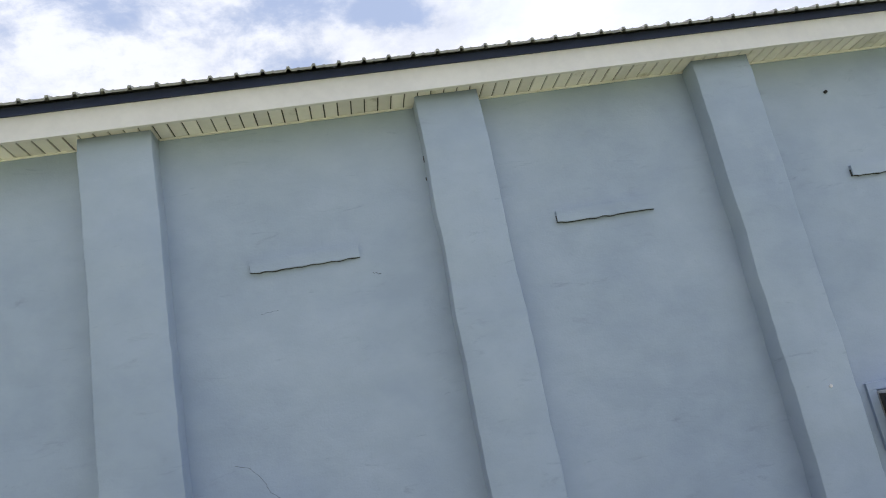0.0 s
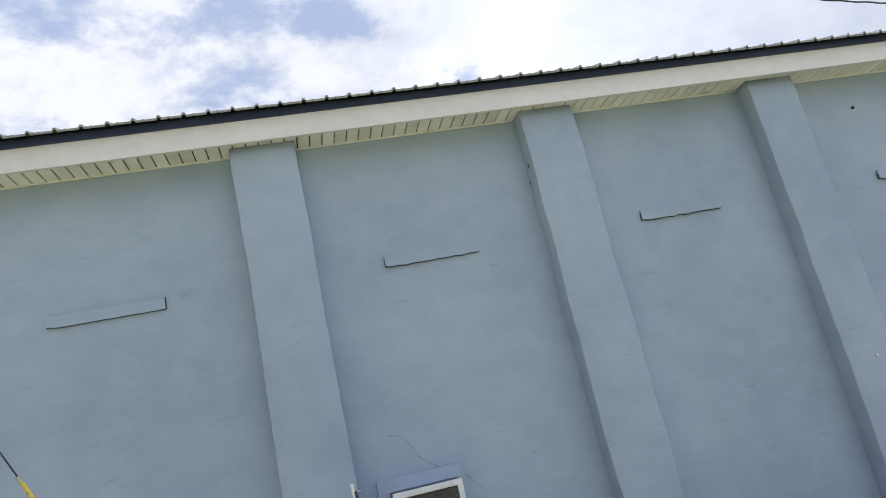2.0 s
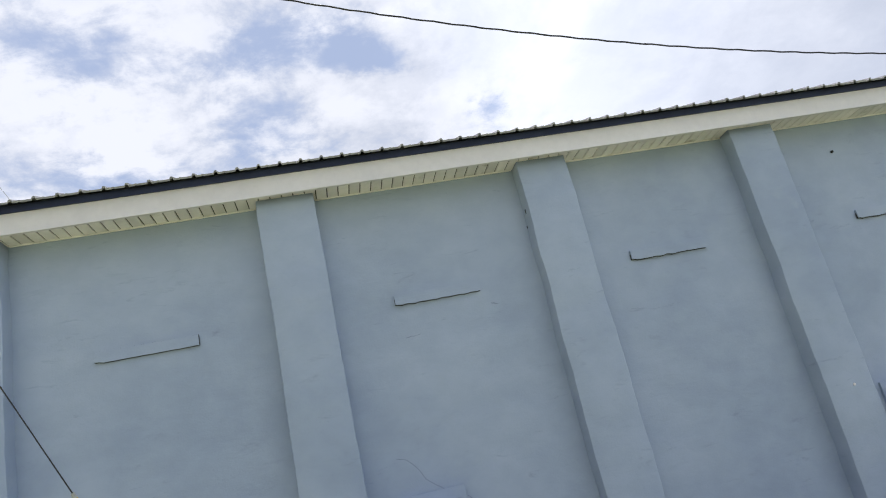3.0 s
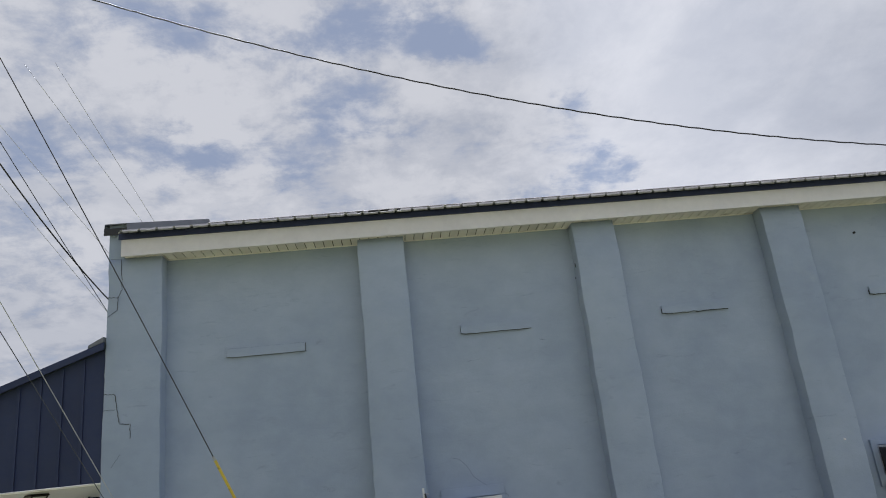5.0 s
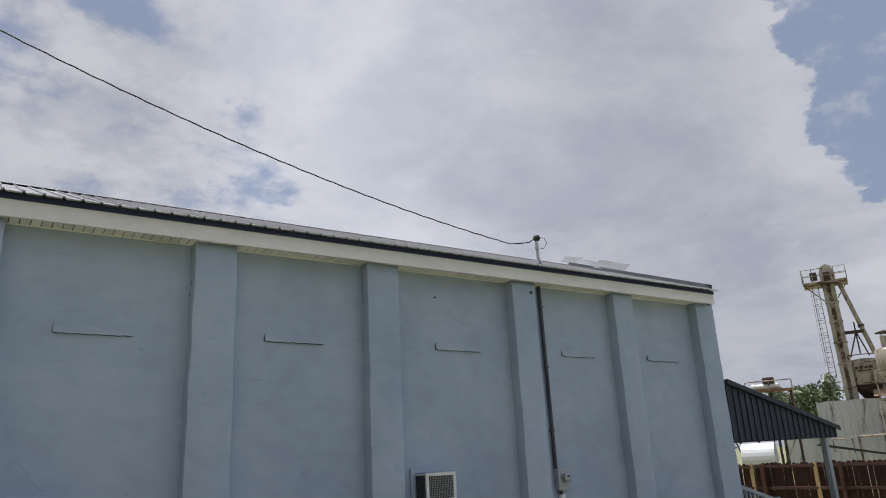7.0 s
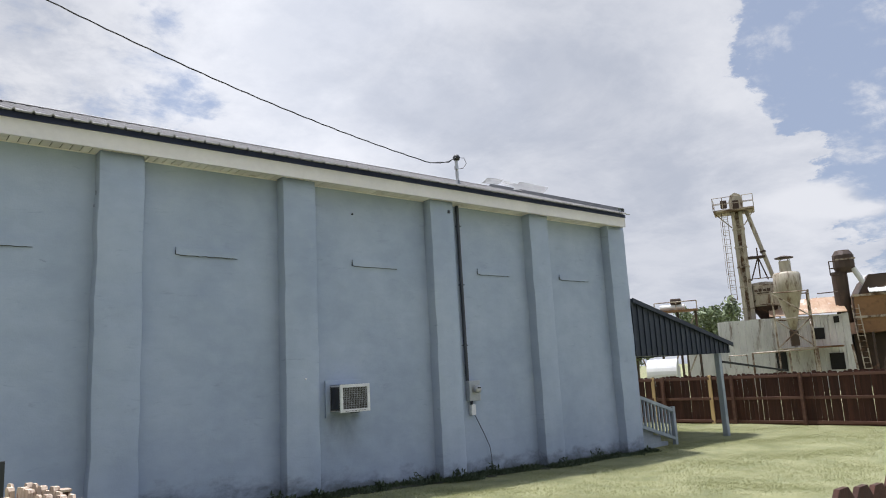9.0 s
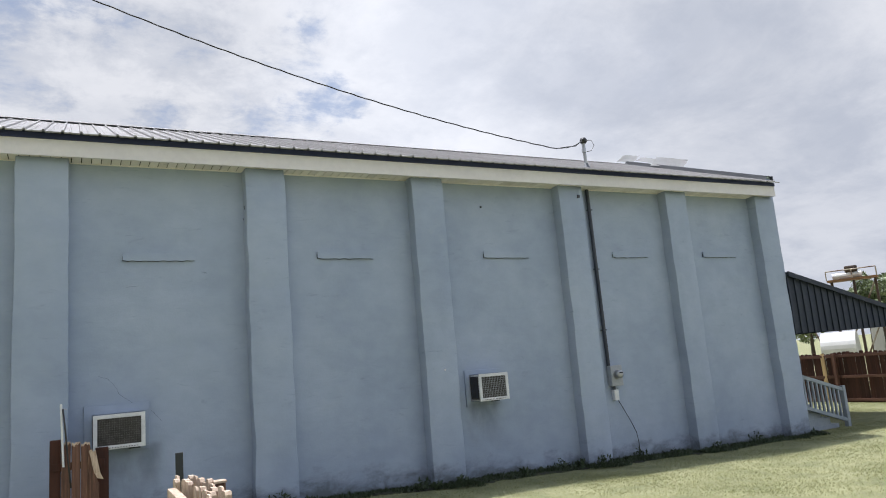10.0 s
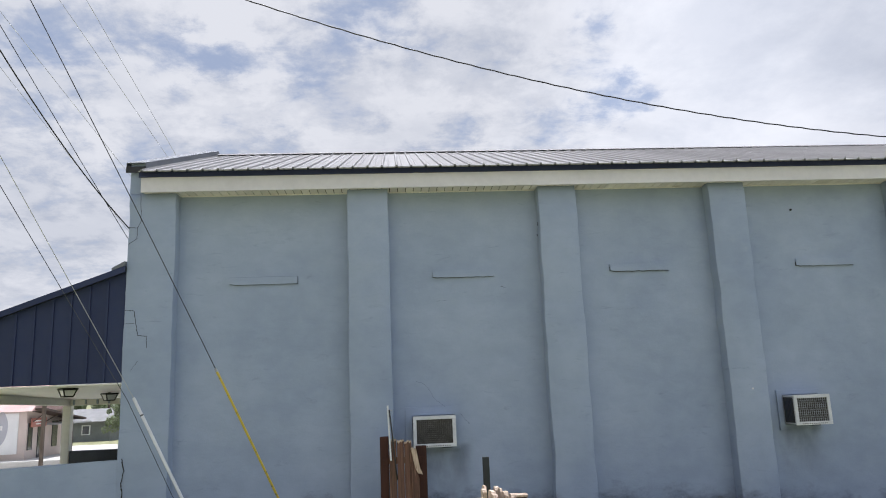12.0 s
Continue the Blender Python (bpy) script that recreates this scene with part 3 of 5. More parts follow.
def crack(points, y, width, parent, seed):
    """A dark fissure: a thin ragged strip."""
    bm = bmesh.new()
    rows = []
    for (xa, za), (xb, zb) in zip(points, points[1:]):
        for k in range(6):
            rows.append((xa + (xb - xa) * k / 6, za + (zb - za) * k / 6))
    rows.append(points[-1])
    prev = None
    for k, (x, z) in enumerate(rows):
        j = noise.noise((k * 0.9, seed, 0)) * 0.012
        w = width * (0.55 + 0.5 * abs(noise.noise((k * 0.7, seed, 5))))
        a, b = rows[max(k - 1, 0)], rows[min(k + 1, len(rows) - 1)]
        d = Vector((b[0] - a[0], b[1] - a[1])).normalized()
        nx, nz = -d.y, d.x
        cur = [bm.verts.new((x + nx * (j + s * w / 2), y, z + nz * (j + s * w / 2))) for s in (-1, 1)]
        if prev:
            bm.faces.new((prev[0], prev[1], cur[1], cur[0]))
        prev = cur
    return part("crack", bm, M_CRACK, parent)


CRACKS = [
    ([(-0.13, 5.42), (-0.11, 5.0), (-0.16, 4.88), (-0.16, 4.72), (-0.29, 4.63)], PIL_Y - 0.012, 0.012),
    ([(-0.29, 4.90), (-0.16, 4.89)], PIL_Y - 0.012, 0.012),
    ([(-0.29, 3.62), (-0.15, 3.61), (-0.12, 3.40), (-0.09, 3.24), (0.04, 3.22), (0.05, 3.05)], PIL_Y - 0.012, 0.012),
    ([(-0.29, 3.42), (-0.15, 3.42)], PIL_Y - 0.012, 0.009),
    ([(-0.17, 2.72), (-0.07, 2.86)], PIL_Y - 0.012, 0.006),
    ([(-0.235, 1.47), (-0.20, 1.30), (-0.235, 1.12), (-0.21, 0.95), (-0.245, 0.75), (-0.22, 0.45)], PIL_Y - 0.012, 0.022),
    ([(4.06, 2.41), (4.18, 2.37), (4.28, 2.24), (4.32, 2.15), (4.48, 2.02)], -0.016, 0.004),
    ([(4.72, 1.90), (4.86, 1.74)], -0.016, 0.004),
    ([(5.45, 3.86), (5.52, 3.83)], -0.016, 0.008),
    ([(4.42, 3.64), (4.58, 3.66)], -0.016, 0.0035),
]
for k, (pts, y, w) in enumerate(CRACKS):
    crack(pts, y, w, wall_south, k * 3.7)
bm = bmesh.new()
tube(bm, (10.413, -0.02, 5.006), (10.413, 0.02, 5.006), 0.017, n=10)
part("bolt_hole", bm, M_HOLE, wall_south)
part("junction_plate", boxes((12.50, 12.55, PIL_Y - 0.03, PIL_Y, 5.20, 5.26), bevel=0.004), M_CONDUIT, wall_south, "small dark box on the pilaster")

part("nick", boxes((6.083, 6.092, -0.138, -0.133, 4.80, 4.86)), M_CRACK, wall_south)
part("nick", boxes((6.083, 6.092, -0.052, -0.044, 4.65, 4.68)), M_CRACK, wall_south)
bm = bmesh.new()
prism(bm, [(9.272, 2.10), (9.284, 2.092), (9.298, 2.098), (9.30, 2.115), (9.288, 2.122), (9.275, 2.114)], "y", PIL_Y - 0.016, PIL_Y + 0.01)
part("paint_chip", bm, M_WHITE, wall_south, "small white patch of missing paint")

# the other walls close the building
bm = bmesh.new()
prism(bm, [(0.22, -0.4), (DEPTH - 0.2, -0.4), (DEPTH - 0.2, 5.4), (RIDGE_Y, 7.2), (0.22, 5.4)], "x", X0 + 0.001, X0 + 0.2)
tagged(new("wall_west", mesh("wall_west", bm, M_WALL)), "blue-grey painted end wall", "wall", kind="structure")
bm = bmesh.new()
prism(bm, [(0.22, -0.4), (DEPTH - 0.2, -0.4), (DEPTH - 0.2, 5.4), (RIDGE_Y, 7.2), (0.22, 5.4)], "x", X1 - 0.2, X1 - 0.001)
tagged(new("wall_east", mesh("wall_east", bm, M_WALL)), "blue-grey painted end wall", "wall", kind="structure")
tagged(new("wall_north", mesh("wall_north", boxes((X0, X1, DEPTH - 0.2, DEPTH, -0.4, 5.6)), M_WALL)), "blue-grey painted rear wall", "wall", kind="structure")


def parapet(x0, x1, name, label):
    """The end wall carried up past the roof, with its sloping metal coping."""
    bm = bmesh.new()
    top = EAVE_Z + 0.10
    prism(bm, [(PIL_Y, SOFFIT_Z - 0.002), (PIL_Y, top + SLOPE * (PIL_Y - EAVE_Y)), (RIDGE_Y, top + SLOPE * (RIDGE_Y - EAVE_Y)),
               (DEPTH, top + SLOPE * (2 * RIDGE_Y - DEPTH - EAVE_Y)), (DEPTH, SOFFIT_Z)], "x", x0, x1)
    ob = tagged(new(name, mesh(name, bm, M_WALL)), label, "parapet", kind="structure")
    t2 = top + 0.012
    for drop, (a, b) in ((0.0, (x0 - 0.05, x1 + 0.03)), (0.09, (x0 - 0.052, x0 - 0.046)), (0.10, (x1 + 0.026, x1 + 0.032))):
        cap = bmesh.new()
        y0 = PIL_Y - 0.06
        za, zb = t2 + SLOPE * (y0 - EAVE_Y), t2 + SLOPE * (RIDGE_Y - EAVE_Y)
        zc = zb - SLOPE * (DEPTH - RIDGE_Y)
        th = 0.014 if not drop else drop
        prism(cap, [(y0, za - (th if drop else 0)), (RIDGE_Y, zb - (th if drop else 0)), (DEPTH, zc - (th if drop else 0)), (DEPTH, zc + 0.014), (RIDGE_Y, zb + 0.014), (y0, za + 0.014)], "x", a, b)
        part("coping", cap, M_CAP, ob, "grey metal coping")
    return ob


parapet_west = parapet(X0, -0.09, "parapet_west", "painted parapet with grey metal coping above the roof end")
parapet_east = parapet(X1 - 0.17, X1, "parapet_east", "painted parapet with grey metal coping above the roof end")
part("coping_end", boxes((X0 - 0.055, -0.055, PIL_Y - 0.064, PIL_Y - 0.058, 5.76, 5.86)), M_BLACK, parapet_west, "dark end of the coping")


def loose_sheet(cx, cy, w, l, tilt, twist):
    bm = bmesh.new()
    n = 6
    rows = []
    for i in range(n + 1):
        u = i / n - 0.5
        rows.append([bm.verts.new((w * v, l * u, 0.025 * math.sin(u * 4) + 0.012 * v * v * 4)) for v in (-0.5, 0, 0.5)])
    for a, b in zip(rows, rows[1:]):
        for k in (0, 1):
            bm.faces.new((a[k], a[k + 1], b[k + 1], b[k]))
    bmesh.ops.solidify(bm, geom=bm.faces, thickness=0.004)
    z = EAVE_Z + 0.2 + SLOPE * (cy - EAVE_Y)
    bmesh.ops.transform(bm, matrix=pose(cx, cy, z, 21 + twist, tilt, 0), verts=bm.verts)
    part("loose_flashing", bm, M_LOOSE, parapet_east, "pale sheet-metal flashing bent up from the coping")


loose_sheet(X1 - 0.05, 4.25, 0.34, 0.62, -38, -6)
loose_sheet(X1 - 0.02, 2.75, 0.40, 0.95, -42, 3)
loose_sheet(X1 + 0.02, 3.45, 0.30, 0.9, -25, 0)

# fascia, drip edge, soffit
FX0, FX1 = -0.09, X1 - 0.13
fascia = tagged(new("fascia", mesh("fascia", boxes((FX0, FX1, FASCIA_Y, FASCIA_Y + 0.04, SOFFIT_Z - 0.012, FASCIA_TOP - 0.06)), M_WHITE)), "white aluminium fascia under the roof edge", "trim", kind="structure")
for k in range(6):
    a = FX0 + 3.1 * k
    b = min(a + 3.12, FX1)
    dz = 0.003 * math.sin(k * 2.1)
    part("fascia_board", boxes((a, b - 0.004, FASCIA_Y - 0.004 - 0.001 * (k % 2), FASCIA_Y - 0.0005, SOFFIT_Z - 0.014 + dz, FASCIA_TOP - 0.045 + dz), bevel=0.0012), M_WHITE, fascia)
part("fascia_lip", boxes((FX0, FX1, FASCIA_Y - 0.01, FASCIA_Y + 0.03, SOFFIT_Z - 0.024, SOFFIT_Z - 0.014), bevel=0.002), M_WHITE, fascia)
part("fascia_return", boxes((FX1 + 0.002, FX1 + 0.03, FASCIA_Y - 0.004, PIL_Y - 0.003, SOFFIT_Z - 0.012, FASCIA_TOP - 0.05)), M_WHITE, fascia)
part("drip_edge", boxes((FX0 - 0.03, FX1 + 0.03, FASCIA_Y - 0.028, FASCIA_Y - 0.007, FASCIA_TOP - 0.085, FASCIA_TOP - 0.008), bevel=0.003), M_DRIP, fascia, "dark navy metal drip edge")

soffit = tagged(new("soffit", mesh("soffit", boxes((FX0, FX1, FASCIA_Y + 0.04, 0.02, SOFFIT_Z + 0.012, SOFFIT_Z + 0.03)), M_GAP)), "cream vinyl soffit boards under the eave", "soffit", kind="structure")
PW = 0.127
bm = bmesh.new()
prism(bm, [(0.006, 0.012), (0.006, 0.002), (0.010, -0.002), (PW - 0.010, -0.002), (PW - 0.007, 0.002), (PW - 0.007, 0.012)], "y", FASCIA_Y + 0.035, 0.0)
board = mesh("soffit_board", bm, M_SOFFIT)
for k in range(int((FX1 - FX0) / PW)):
    ob = new("soffit_board", board)
    ob.parent = soffit
    ob.location = (FX0 + k * PW, 0, SOFFIT_Z)
part("soffit_channel", boxes(*[(a[1] + 0.012, b[0] - 0.012, -0.028, -0.004, SOFFIT_Z - 0.014, SOFFIT_Z - 0.003) for a, b in zip(PILASTERS, PILASTERS[1:])]), M_SOFFIT, soffit)

# ribbed metal roof
roof = tagged(new("roof", mesh("roof", prism(bmesh.new(), [(FASCIA_Y, EAVE_Z + 0.02), (RIDGE_Y, RIDGE_Z - 0.04), (DEPTH, RIDGE_Z - 0.04 - SLOPE * (DEPTH - RIDGE_Y)),
              (DEPTH, RIDGE_Z - 0.012 - SLOPE * (DEPTH - RIDGE_Y)), (RIDGE_Y, RIDGE_Z - 0.012), (FASCIA_Y, EAVE_Z + 0.038)], "x", FX0, FX1), M_CONDUIT)),
              "ribbed galvanised metal roof", "roof", kind="structure")
RIB = 0.2286
prof = []
for k in range(4):
    c = k * RIB
    prof += [(c, 0), (c + 0.022, 0), (c + 0.034, 0.024), (c + 0.056, 0.024), (c + 0.068, 0), (c + 0.12, 0), (c + 0.128, 0.005), (c + 0.142, 0.005), (c + 0.15, 0)]
prof.append((4 * RIB - 0.002, 0))
bm = bmesh.new()
L = math.hypot(RIDGE_Y - EAVE_Y, RIDGE_Z - EAVE_Z)
prism(bm, prof + [(x, z - 0.004) for x, z in prof[::-1]], "y", 0, L)
sheet = mesh("roof_panel", bm, M_ROOF)
# added front lip that stands in for the lit underside of the overhang
bm = bmesh.new()
prism(bm, [(x, z + 0.001) for x, z in prof] + [(x, z - 0.020) for x, z in prof[::-1]], "y", -0.004, -0.0005)
lip = mesh("sheet_lip", bm, M_LIP)
k = 0
while FX0 + k * 4 * RIB < FX1 - 0.3:
    for side in (0, 1):
        ob = new("roof_panel", sheet)
        ob.parent = roof
        front = new("sheet_lip", lip)
        front.parent = ob
        if side == 0:
            ob.matrix_basis = pose(FX0 + k * 4 * RIB, EAVE_Y, EAVE_Z + 0.004, math.degrees(math.atan(SLOPE)), 0, 0)
        else:
            ob.matrix_basis = pose(FX0 + (k + 1) * 4 * RIB, 2 * RIDGE_Y - EAVE_Y, EAVE_Z + 0.004, math.degrees(math.atan(SLOPE)), 0, 180)
    k += 1
bm = bmesh.new()
prism(bm, [(RIDGE_Y - 0.17, RIDGE_Z - 0.03), (RIDGE_Y, RIDGE_Z + 0.045), (RIDGE_Y + 0.17, RIDGE_Z - 0.03), (RIDGE_Y + 0.17, RIDGE_Z - 0.022), (RIDGE_Y, RIDGE_Z + 0.053), (RIDGE_Y - 0.17, RIDGE_Z - 0.022)], "x", FX0, FX1 - 0.2)
part("ridge_cap", bm, M_ROOF, roof)

# ---- on the wall: air conditioners, meter, mast ----
def air_conditioner(x0, x1, z0, z1, reach, board, group, wires=None, across=18):
    """A window unit through the wall: sleeve, louvred side, front bezel, condenser coil behind a wire grille, and its backing board."""
    t = thing("air_conditioner", ((x0 + x1) / 2, -0.02, z0), "aged white window air conditioner built into the stucco wall", "air conditioner", group)
    part("sleeve", boxes((x0 + 0.012, x1 - 0.012, -reach + 0.03, 0.03, z0 + 0.012, z1 - 0.012), bevel=0.006), M_AC, t)
    f = -reach
    b = 0.052
    part("bezel", boxes((x0, x1, f, f + 0.035, z1 - b, z1), (x0, x1, f, f + 0.035, z0, z0 + b), (x0, x0 + b, f, f + 0.035, z0 + b, z1 - b), (x1 - b, x1, f, f + 0.035, z0 + b, z1 - b), bevel=0.005), M_AC, t, "white enamel front bezel with grime")
    part("condenser_coil", boxes((x0 + b, x1 - b, f + 0.022, f + 0.032, z0 + b, z1 - b)), M_GRILLE, t, "dark dusty condenser fins")
    bm = bmesh.new()
    nx, nz = across, round(across * 0.68)
    for i in range(1, nx):
        x = x0 + b + (x1 - x0 - 2 * b) * i / nx
        box(bm, x - 0.0014, x + 0.0014, f + 0.006, f + 0.010, z0 + b, z1 - b)
    for i in range(1, nz):
        z = z0 + b + (z1 - z0 - 2 * b) * i / nz
        box(bm, x0 + b, x1 - b, f + 0.010, f + 0.014, z - 0.0014, z + 0.0014)
    part("grille", bm, wires or M_MESH, t, "thin wire grille")
    for s, xs_ in ((-1, x0 + 0.006), (1, x1 - 0.006)):
        lo = bmesh.new()
        box(lo, xs_ - 0.003, xs_ + 0.003, f + 0.05, -0.04, z0 + 0.035, z1 - 0.035)
        lou = part("louvre_panel", lo, M_GRILLE, t, "dark louvred side vent")
        sl = bmesh.new()
        for k in range(5):
            y = f + 0.10 + k * (reach - 0.2) / 4
            box(sl, xs_ + s * 0.003, xs_ + s * 0.009, y - 0.006, y + 0.006, z0 + 0.06, z1 - 0.06)
        part("louvre_rib", sl, M_CONDUIT, lou)
    vents = bmesh.new()
    for k in range(14):
        x = x0 + 0.10 + k * (x1 - x0 - 0.2) / 13
        box(vents, x - 0.009, x + 0.009, f - 0.0015, f, z0 + 0.016, z0 + 0.026)
    part("drain_slot", vents, M_GRILLE, t)
    bx0, bx1, bz0, bz1 = board
    part("backing_board", boxes((bx0, bx1, -0.035, 0.0, z1 + 0.004, bz1), (bx0, bx1, -0.035, 0.0, bz0, z0 - 0.004), (bx0, x0 - 0.004, -0.035, 0.0, z0 - 0.004, z1 + 0.004), (x1 + 0.004, bx1, -0.035, 0.0, z0 - 0.004, z1 + 0.004), bevel=0.003), M_WALL, t, "painted plywood surround")
    part("shim", boxes((x1 - 0.2, x1 - 0.05, -0.10, -0.04, z0 - 0.03, z0 - 0.002)), M_CONDUIT, t)
    return t


air_conditioner(3.985, 4.625, 1.44, 1.895, 0.30, (3.88, 4.70, 1.38, 2.02), "window air conditioners")
air_conditioner(9.85, 10.43, 1.53, 1.985, 0.36, (9.76, 10.47, 1.45, 2.06), "window air conditioners", M_METER, 15)

meter = thing("electric_meter", (13.02, 0, 1.5), "grey electric meter box with round glass meter", "electric meter")
part("socket_box", boxes((12.90, 13.18, -0.13, -0.015, 1.53, 1.92), bevel=0.012), M_METER, meter)
bm = bmesh.new()
tube(bm, (13.05, -0.13, 1.75), (13.05, -0.155, 1.75), 0.095, n=28)
ring = part("meter_ring", bm, M_STEEL, meter, "steel sealing ring")
bm = bmesh.new()
lathe(bm, [(0.078, 0), (0.078, 0.06), (0.066, 0.082), (0.03, 0.09)], (0, 0, 0), 28)
bmesh.ops.transform(bm, matrix=pose(13.05, -0.15, 1.75, 90, 0, 0), verts=bm.verts)
part("meter_glass", bm, M_STEEL, meter, "clouded glass meter dome", smooth=True)
bm = bmesh.new()
box(bm, 13.01, 13.09, -0.246, -0.241, 1.765, 1.79)
part("register", bm, M_HOLE, meter)
part("lower_box", boxes((12.955, 13.06, -0.10, -0.015, 1.26, 1.46), bevel=0.008), M_AC, meter, "small pale box under the meter")
part("nipple", tubes([((13.0, -0.055, 1.45), (13.0, -0.055, 1.54))], 0.025), M_CONDUIT, meter)
bm = sweep(bmesh.new(), [(13.05, -0.06, 1.27), (13.14, -0.06, 1.12), (13.30, -0.05, 0.86), (13.42, -0.05, 0.62), (13.45, -0.05, 0.40), (13.42, -0.06, 0.12)], 0.0065)
part("ground_wire", bm, M_BLACK, meter, "loose dark earth wire", smooth=True)

mast = thing("service_mast", (12.96, -0.06, 1.92), "service mast rising from painted conduit through the eave", "service mast")
bm = bmesh.new()
tube(bm, (12.925, -0.05, 1.92), (12.905, -0.05, 5.43), 0.036, n=14)
part("conduit", bm, M_CONDUIT, mast, "dark painted conduit", smooth=False)
for z in (2.6, 3.8, 5.0):
    part("strap", boxes((12.868, 12.966, -0.085, -0.006, z, z + 0.02), bevel=0.003), M_CONDUIT, mast)
bm = bmesh.new()
tube(bm, (12.965, -0.06, 5.80), (12.955, -0.06, 6.42), 0.034, n=14)
part("mast_pipe", bm, M_STEEL, mast, "galvanised mast pipe")
bm = bmesh.new()
lathe(bm, [(0.13, 0), (0.10, 0.03), (0.045, 0.10), (0.04, 0.14)], (12.965, -0.06, 5.84), 18)
part("roof_boot", bm, M_CAP, mast, smooth=True)
bm = bmesh.new()
lathe(bm, [(0.05, 0), (0.07, 0.03), (0.075, 0.07), (0.05, 0.115), (0.02, 0.125)], (12.955, -0.07, 6.40), 16)
part("weatherhead", bm, M_BLACK, mast, "black weatherhead", smooth=True)
part("cable_clamp", boxes((12.90, 12.95, -0.13, -0.05, 6.20, 6.28), bevel=0.006), M_STEEL, mast)
bm = bmesh.new()
for k, (dx, dz) in enumerate(((-0.02, 0.0), (-0.05, 0.02), (0.06, 0.03))):
    if k < 2:
        sweep(bm, [(12.93 + dx, -0.11, 6.44), (12.84 + dx, -0.13, 6.40 - dz), (12.70, -0.12, 6.33 - dz), (12.50, -0.09, 6.27 + dz), (12.27, -0.06, 6.25)], 0.008)
    else:
        sweep(bm, [(12.97, -0.12, 6.45), (13.10, -0.14, 6.46), (13.17, -0.13, 6.36), (13.10, -0.11, 6.25), (12.99, -0.10, 6.22)], 0.007)
part("drip_loop", bm, M_BLACK, mast, "black drip-loop leads", smooth=True)

# ---- overhead lines ----
bm = sweep(bmesh.new(), sagging((12.27, -0.06, 6.245), (-6.0, -1.35, 11.55), 1.0, 150), 0.0105, 6, 0.0045)
single("service_cable", bm, M_BLACK, "black twisted service cable strung to the mast", "cable", smooth=True)


def wire(name, a, b, r, mat, label, category="cable", sag=0.0):
    return single(name, sweep(bmesh.new(), sagging(a, b, sag, 24), r, 6), mat, label, category, group="overhead lines", smooth=True)


G0, G1 = Vector((2.119, -0.477, 0.697)), Vector((-2.829, -3.972, 11.789))
gdir = (G1 - G0).normalized()
guy = thing("guy_wire", tuple(G0 - gdir * 0.35), "steel guy wire with yellow plastic guard anchored in the lawn", "guy wire")
part("strand", sweep(bmesh.new(), [G0 - gdir * 0.4] + sagging(G0, G1, -0.15, 40), 0.006), M_BLACK, guy, smooth=True)
gpts = sagging(G0, G1, -0.15, 40)
part("guard", sweep(bmesh.new(), [G0 - gdir * 0.28] + gpts[:7] + [gpts[6].lerp(gpts[7], 0.7)], 0.0165, 12), M_YELLOW, guy, "scuffed yellow plastic guard", smooth=True)
part("guard_clip", tubes([(gpts[6].lerp(gpts[7], 0.7), gpts[6].lerp(gpts[7], 0.85))], 0.019), M_STEEL, guy)
part("strain_clamp", tubes([(gpts[28], gpts[29])], 0.018), M_STEEL, guy)
W0, W1 = Vector((1.12, -0.93, 0.42)), Vector((0.164, -1.0, 2.325))
wdir = (W1 - W0).normalized()
guy2 = thing("guy_wire", tuple(W0), "pair of guy wires with pale plastic guard by the corner pilaster", "guy wire")
bm = bmesh.new()
tube(bm, W0, W1, 0.021, n=14)
part("guard", bm, M_PVC, guy2, "pale plastic guard")
part("guard_band", tubes([(W0 + wdir * 1.86, W0 + wdir * 1.88)], 0.0225), M_BLACK, guy2)
part("strand", sweep(bmesh.new(), [W0 - wdir * 0.15, W1, (-0.76, -3.0, 5.147), (-1.9, -5.5, 8.7)], 0.0045), M_STEEL, guy2, smooth=True)
part("strand", sweep(bmesh.new(), [(1.02, -0.98, 0.42), (0.10, -1.05, 2.30), (-0.74, -3.0, 4.80), (-2.0, -5.9, 8.3)], 0.0045), M_CONDUIT, guy2, smooth=True)
wire("drop_cable", (-0.31, -0.05, 4.88), (-1.25, -5.2, 8.2), 0.009, M_BLACK, "black drop cable fixed to the corner of the wall", sag=0.35)
wire("drop_cable", (-0.31, 0.0, 4.66), (-1.25, -5.0, 8.25), 0.005, M_CONDUIT, "thin grey drop cable fixed to the corner", sag=0.05)
for a, b in (((-8.2, 8.7, 14.4), (-4.4, 12.8, 8.8)), ((-6.6, 9.2, 14.9), (-3.2, 13.1, 9.3)), ((-5.85, 9.45, 15.05), (-3.05, 13.15, 9.35)), ((-8.4, 9.4, 12.9), (-4.7, 13.1, 7.2))):
    a, b = Vector(a), Vector(b)
    b = a + (b - a) * ((a.z - 0.25) / (a.z - b.z))
    wire("line_wire", a, b, 0.008, M_STEEL, "thin line wire high over the street")

# ---- fences ----
def picket_mesh(name, w, hgt, th, mat, ragged=0.0):
    bm = bmesh.new()
    c = w * 0.26
    prism(bm, [(-w / 2, 0), (w / 2, 0), (w / 2, hgt - c), (w / 2 - c, hgt), (-w / 2 + c, hgt), (-w / 2, hgt - c)], "x", 0, th)
    return mesh(name, bm, mat)


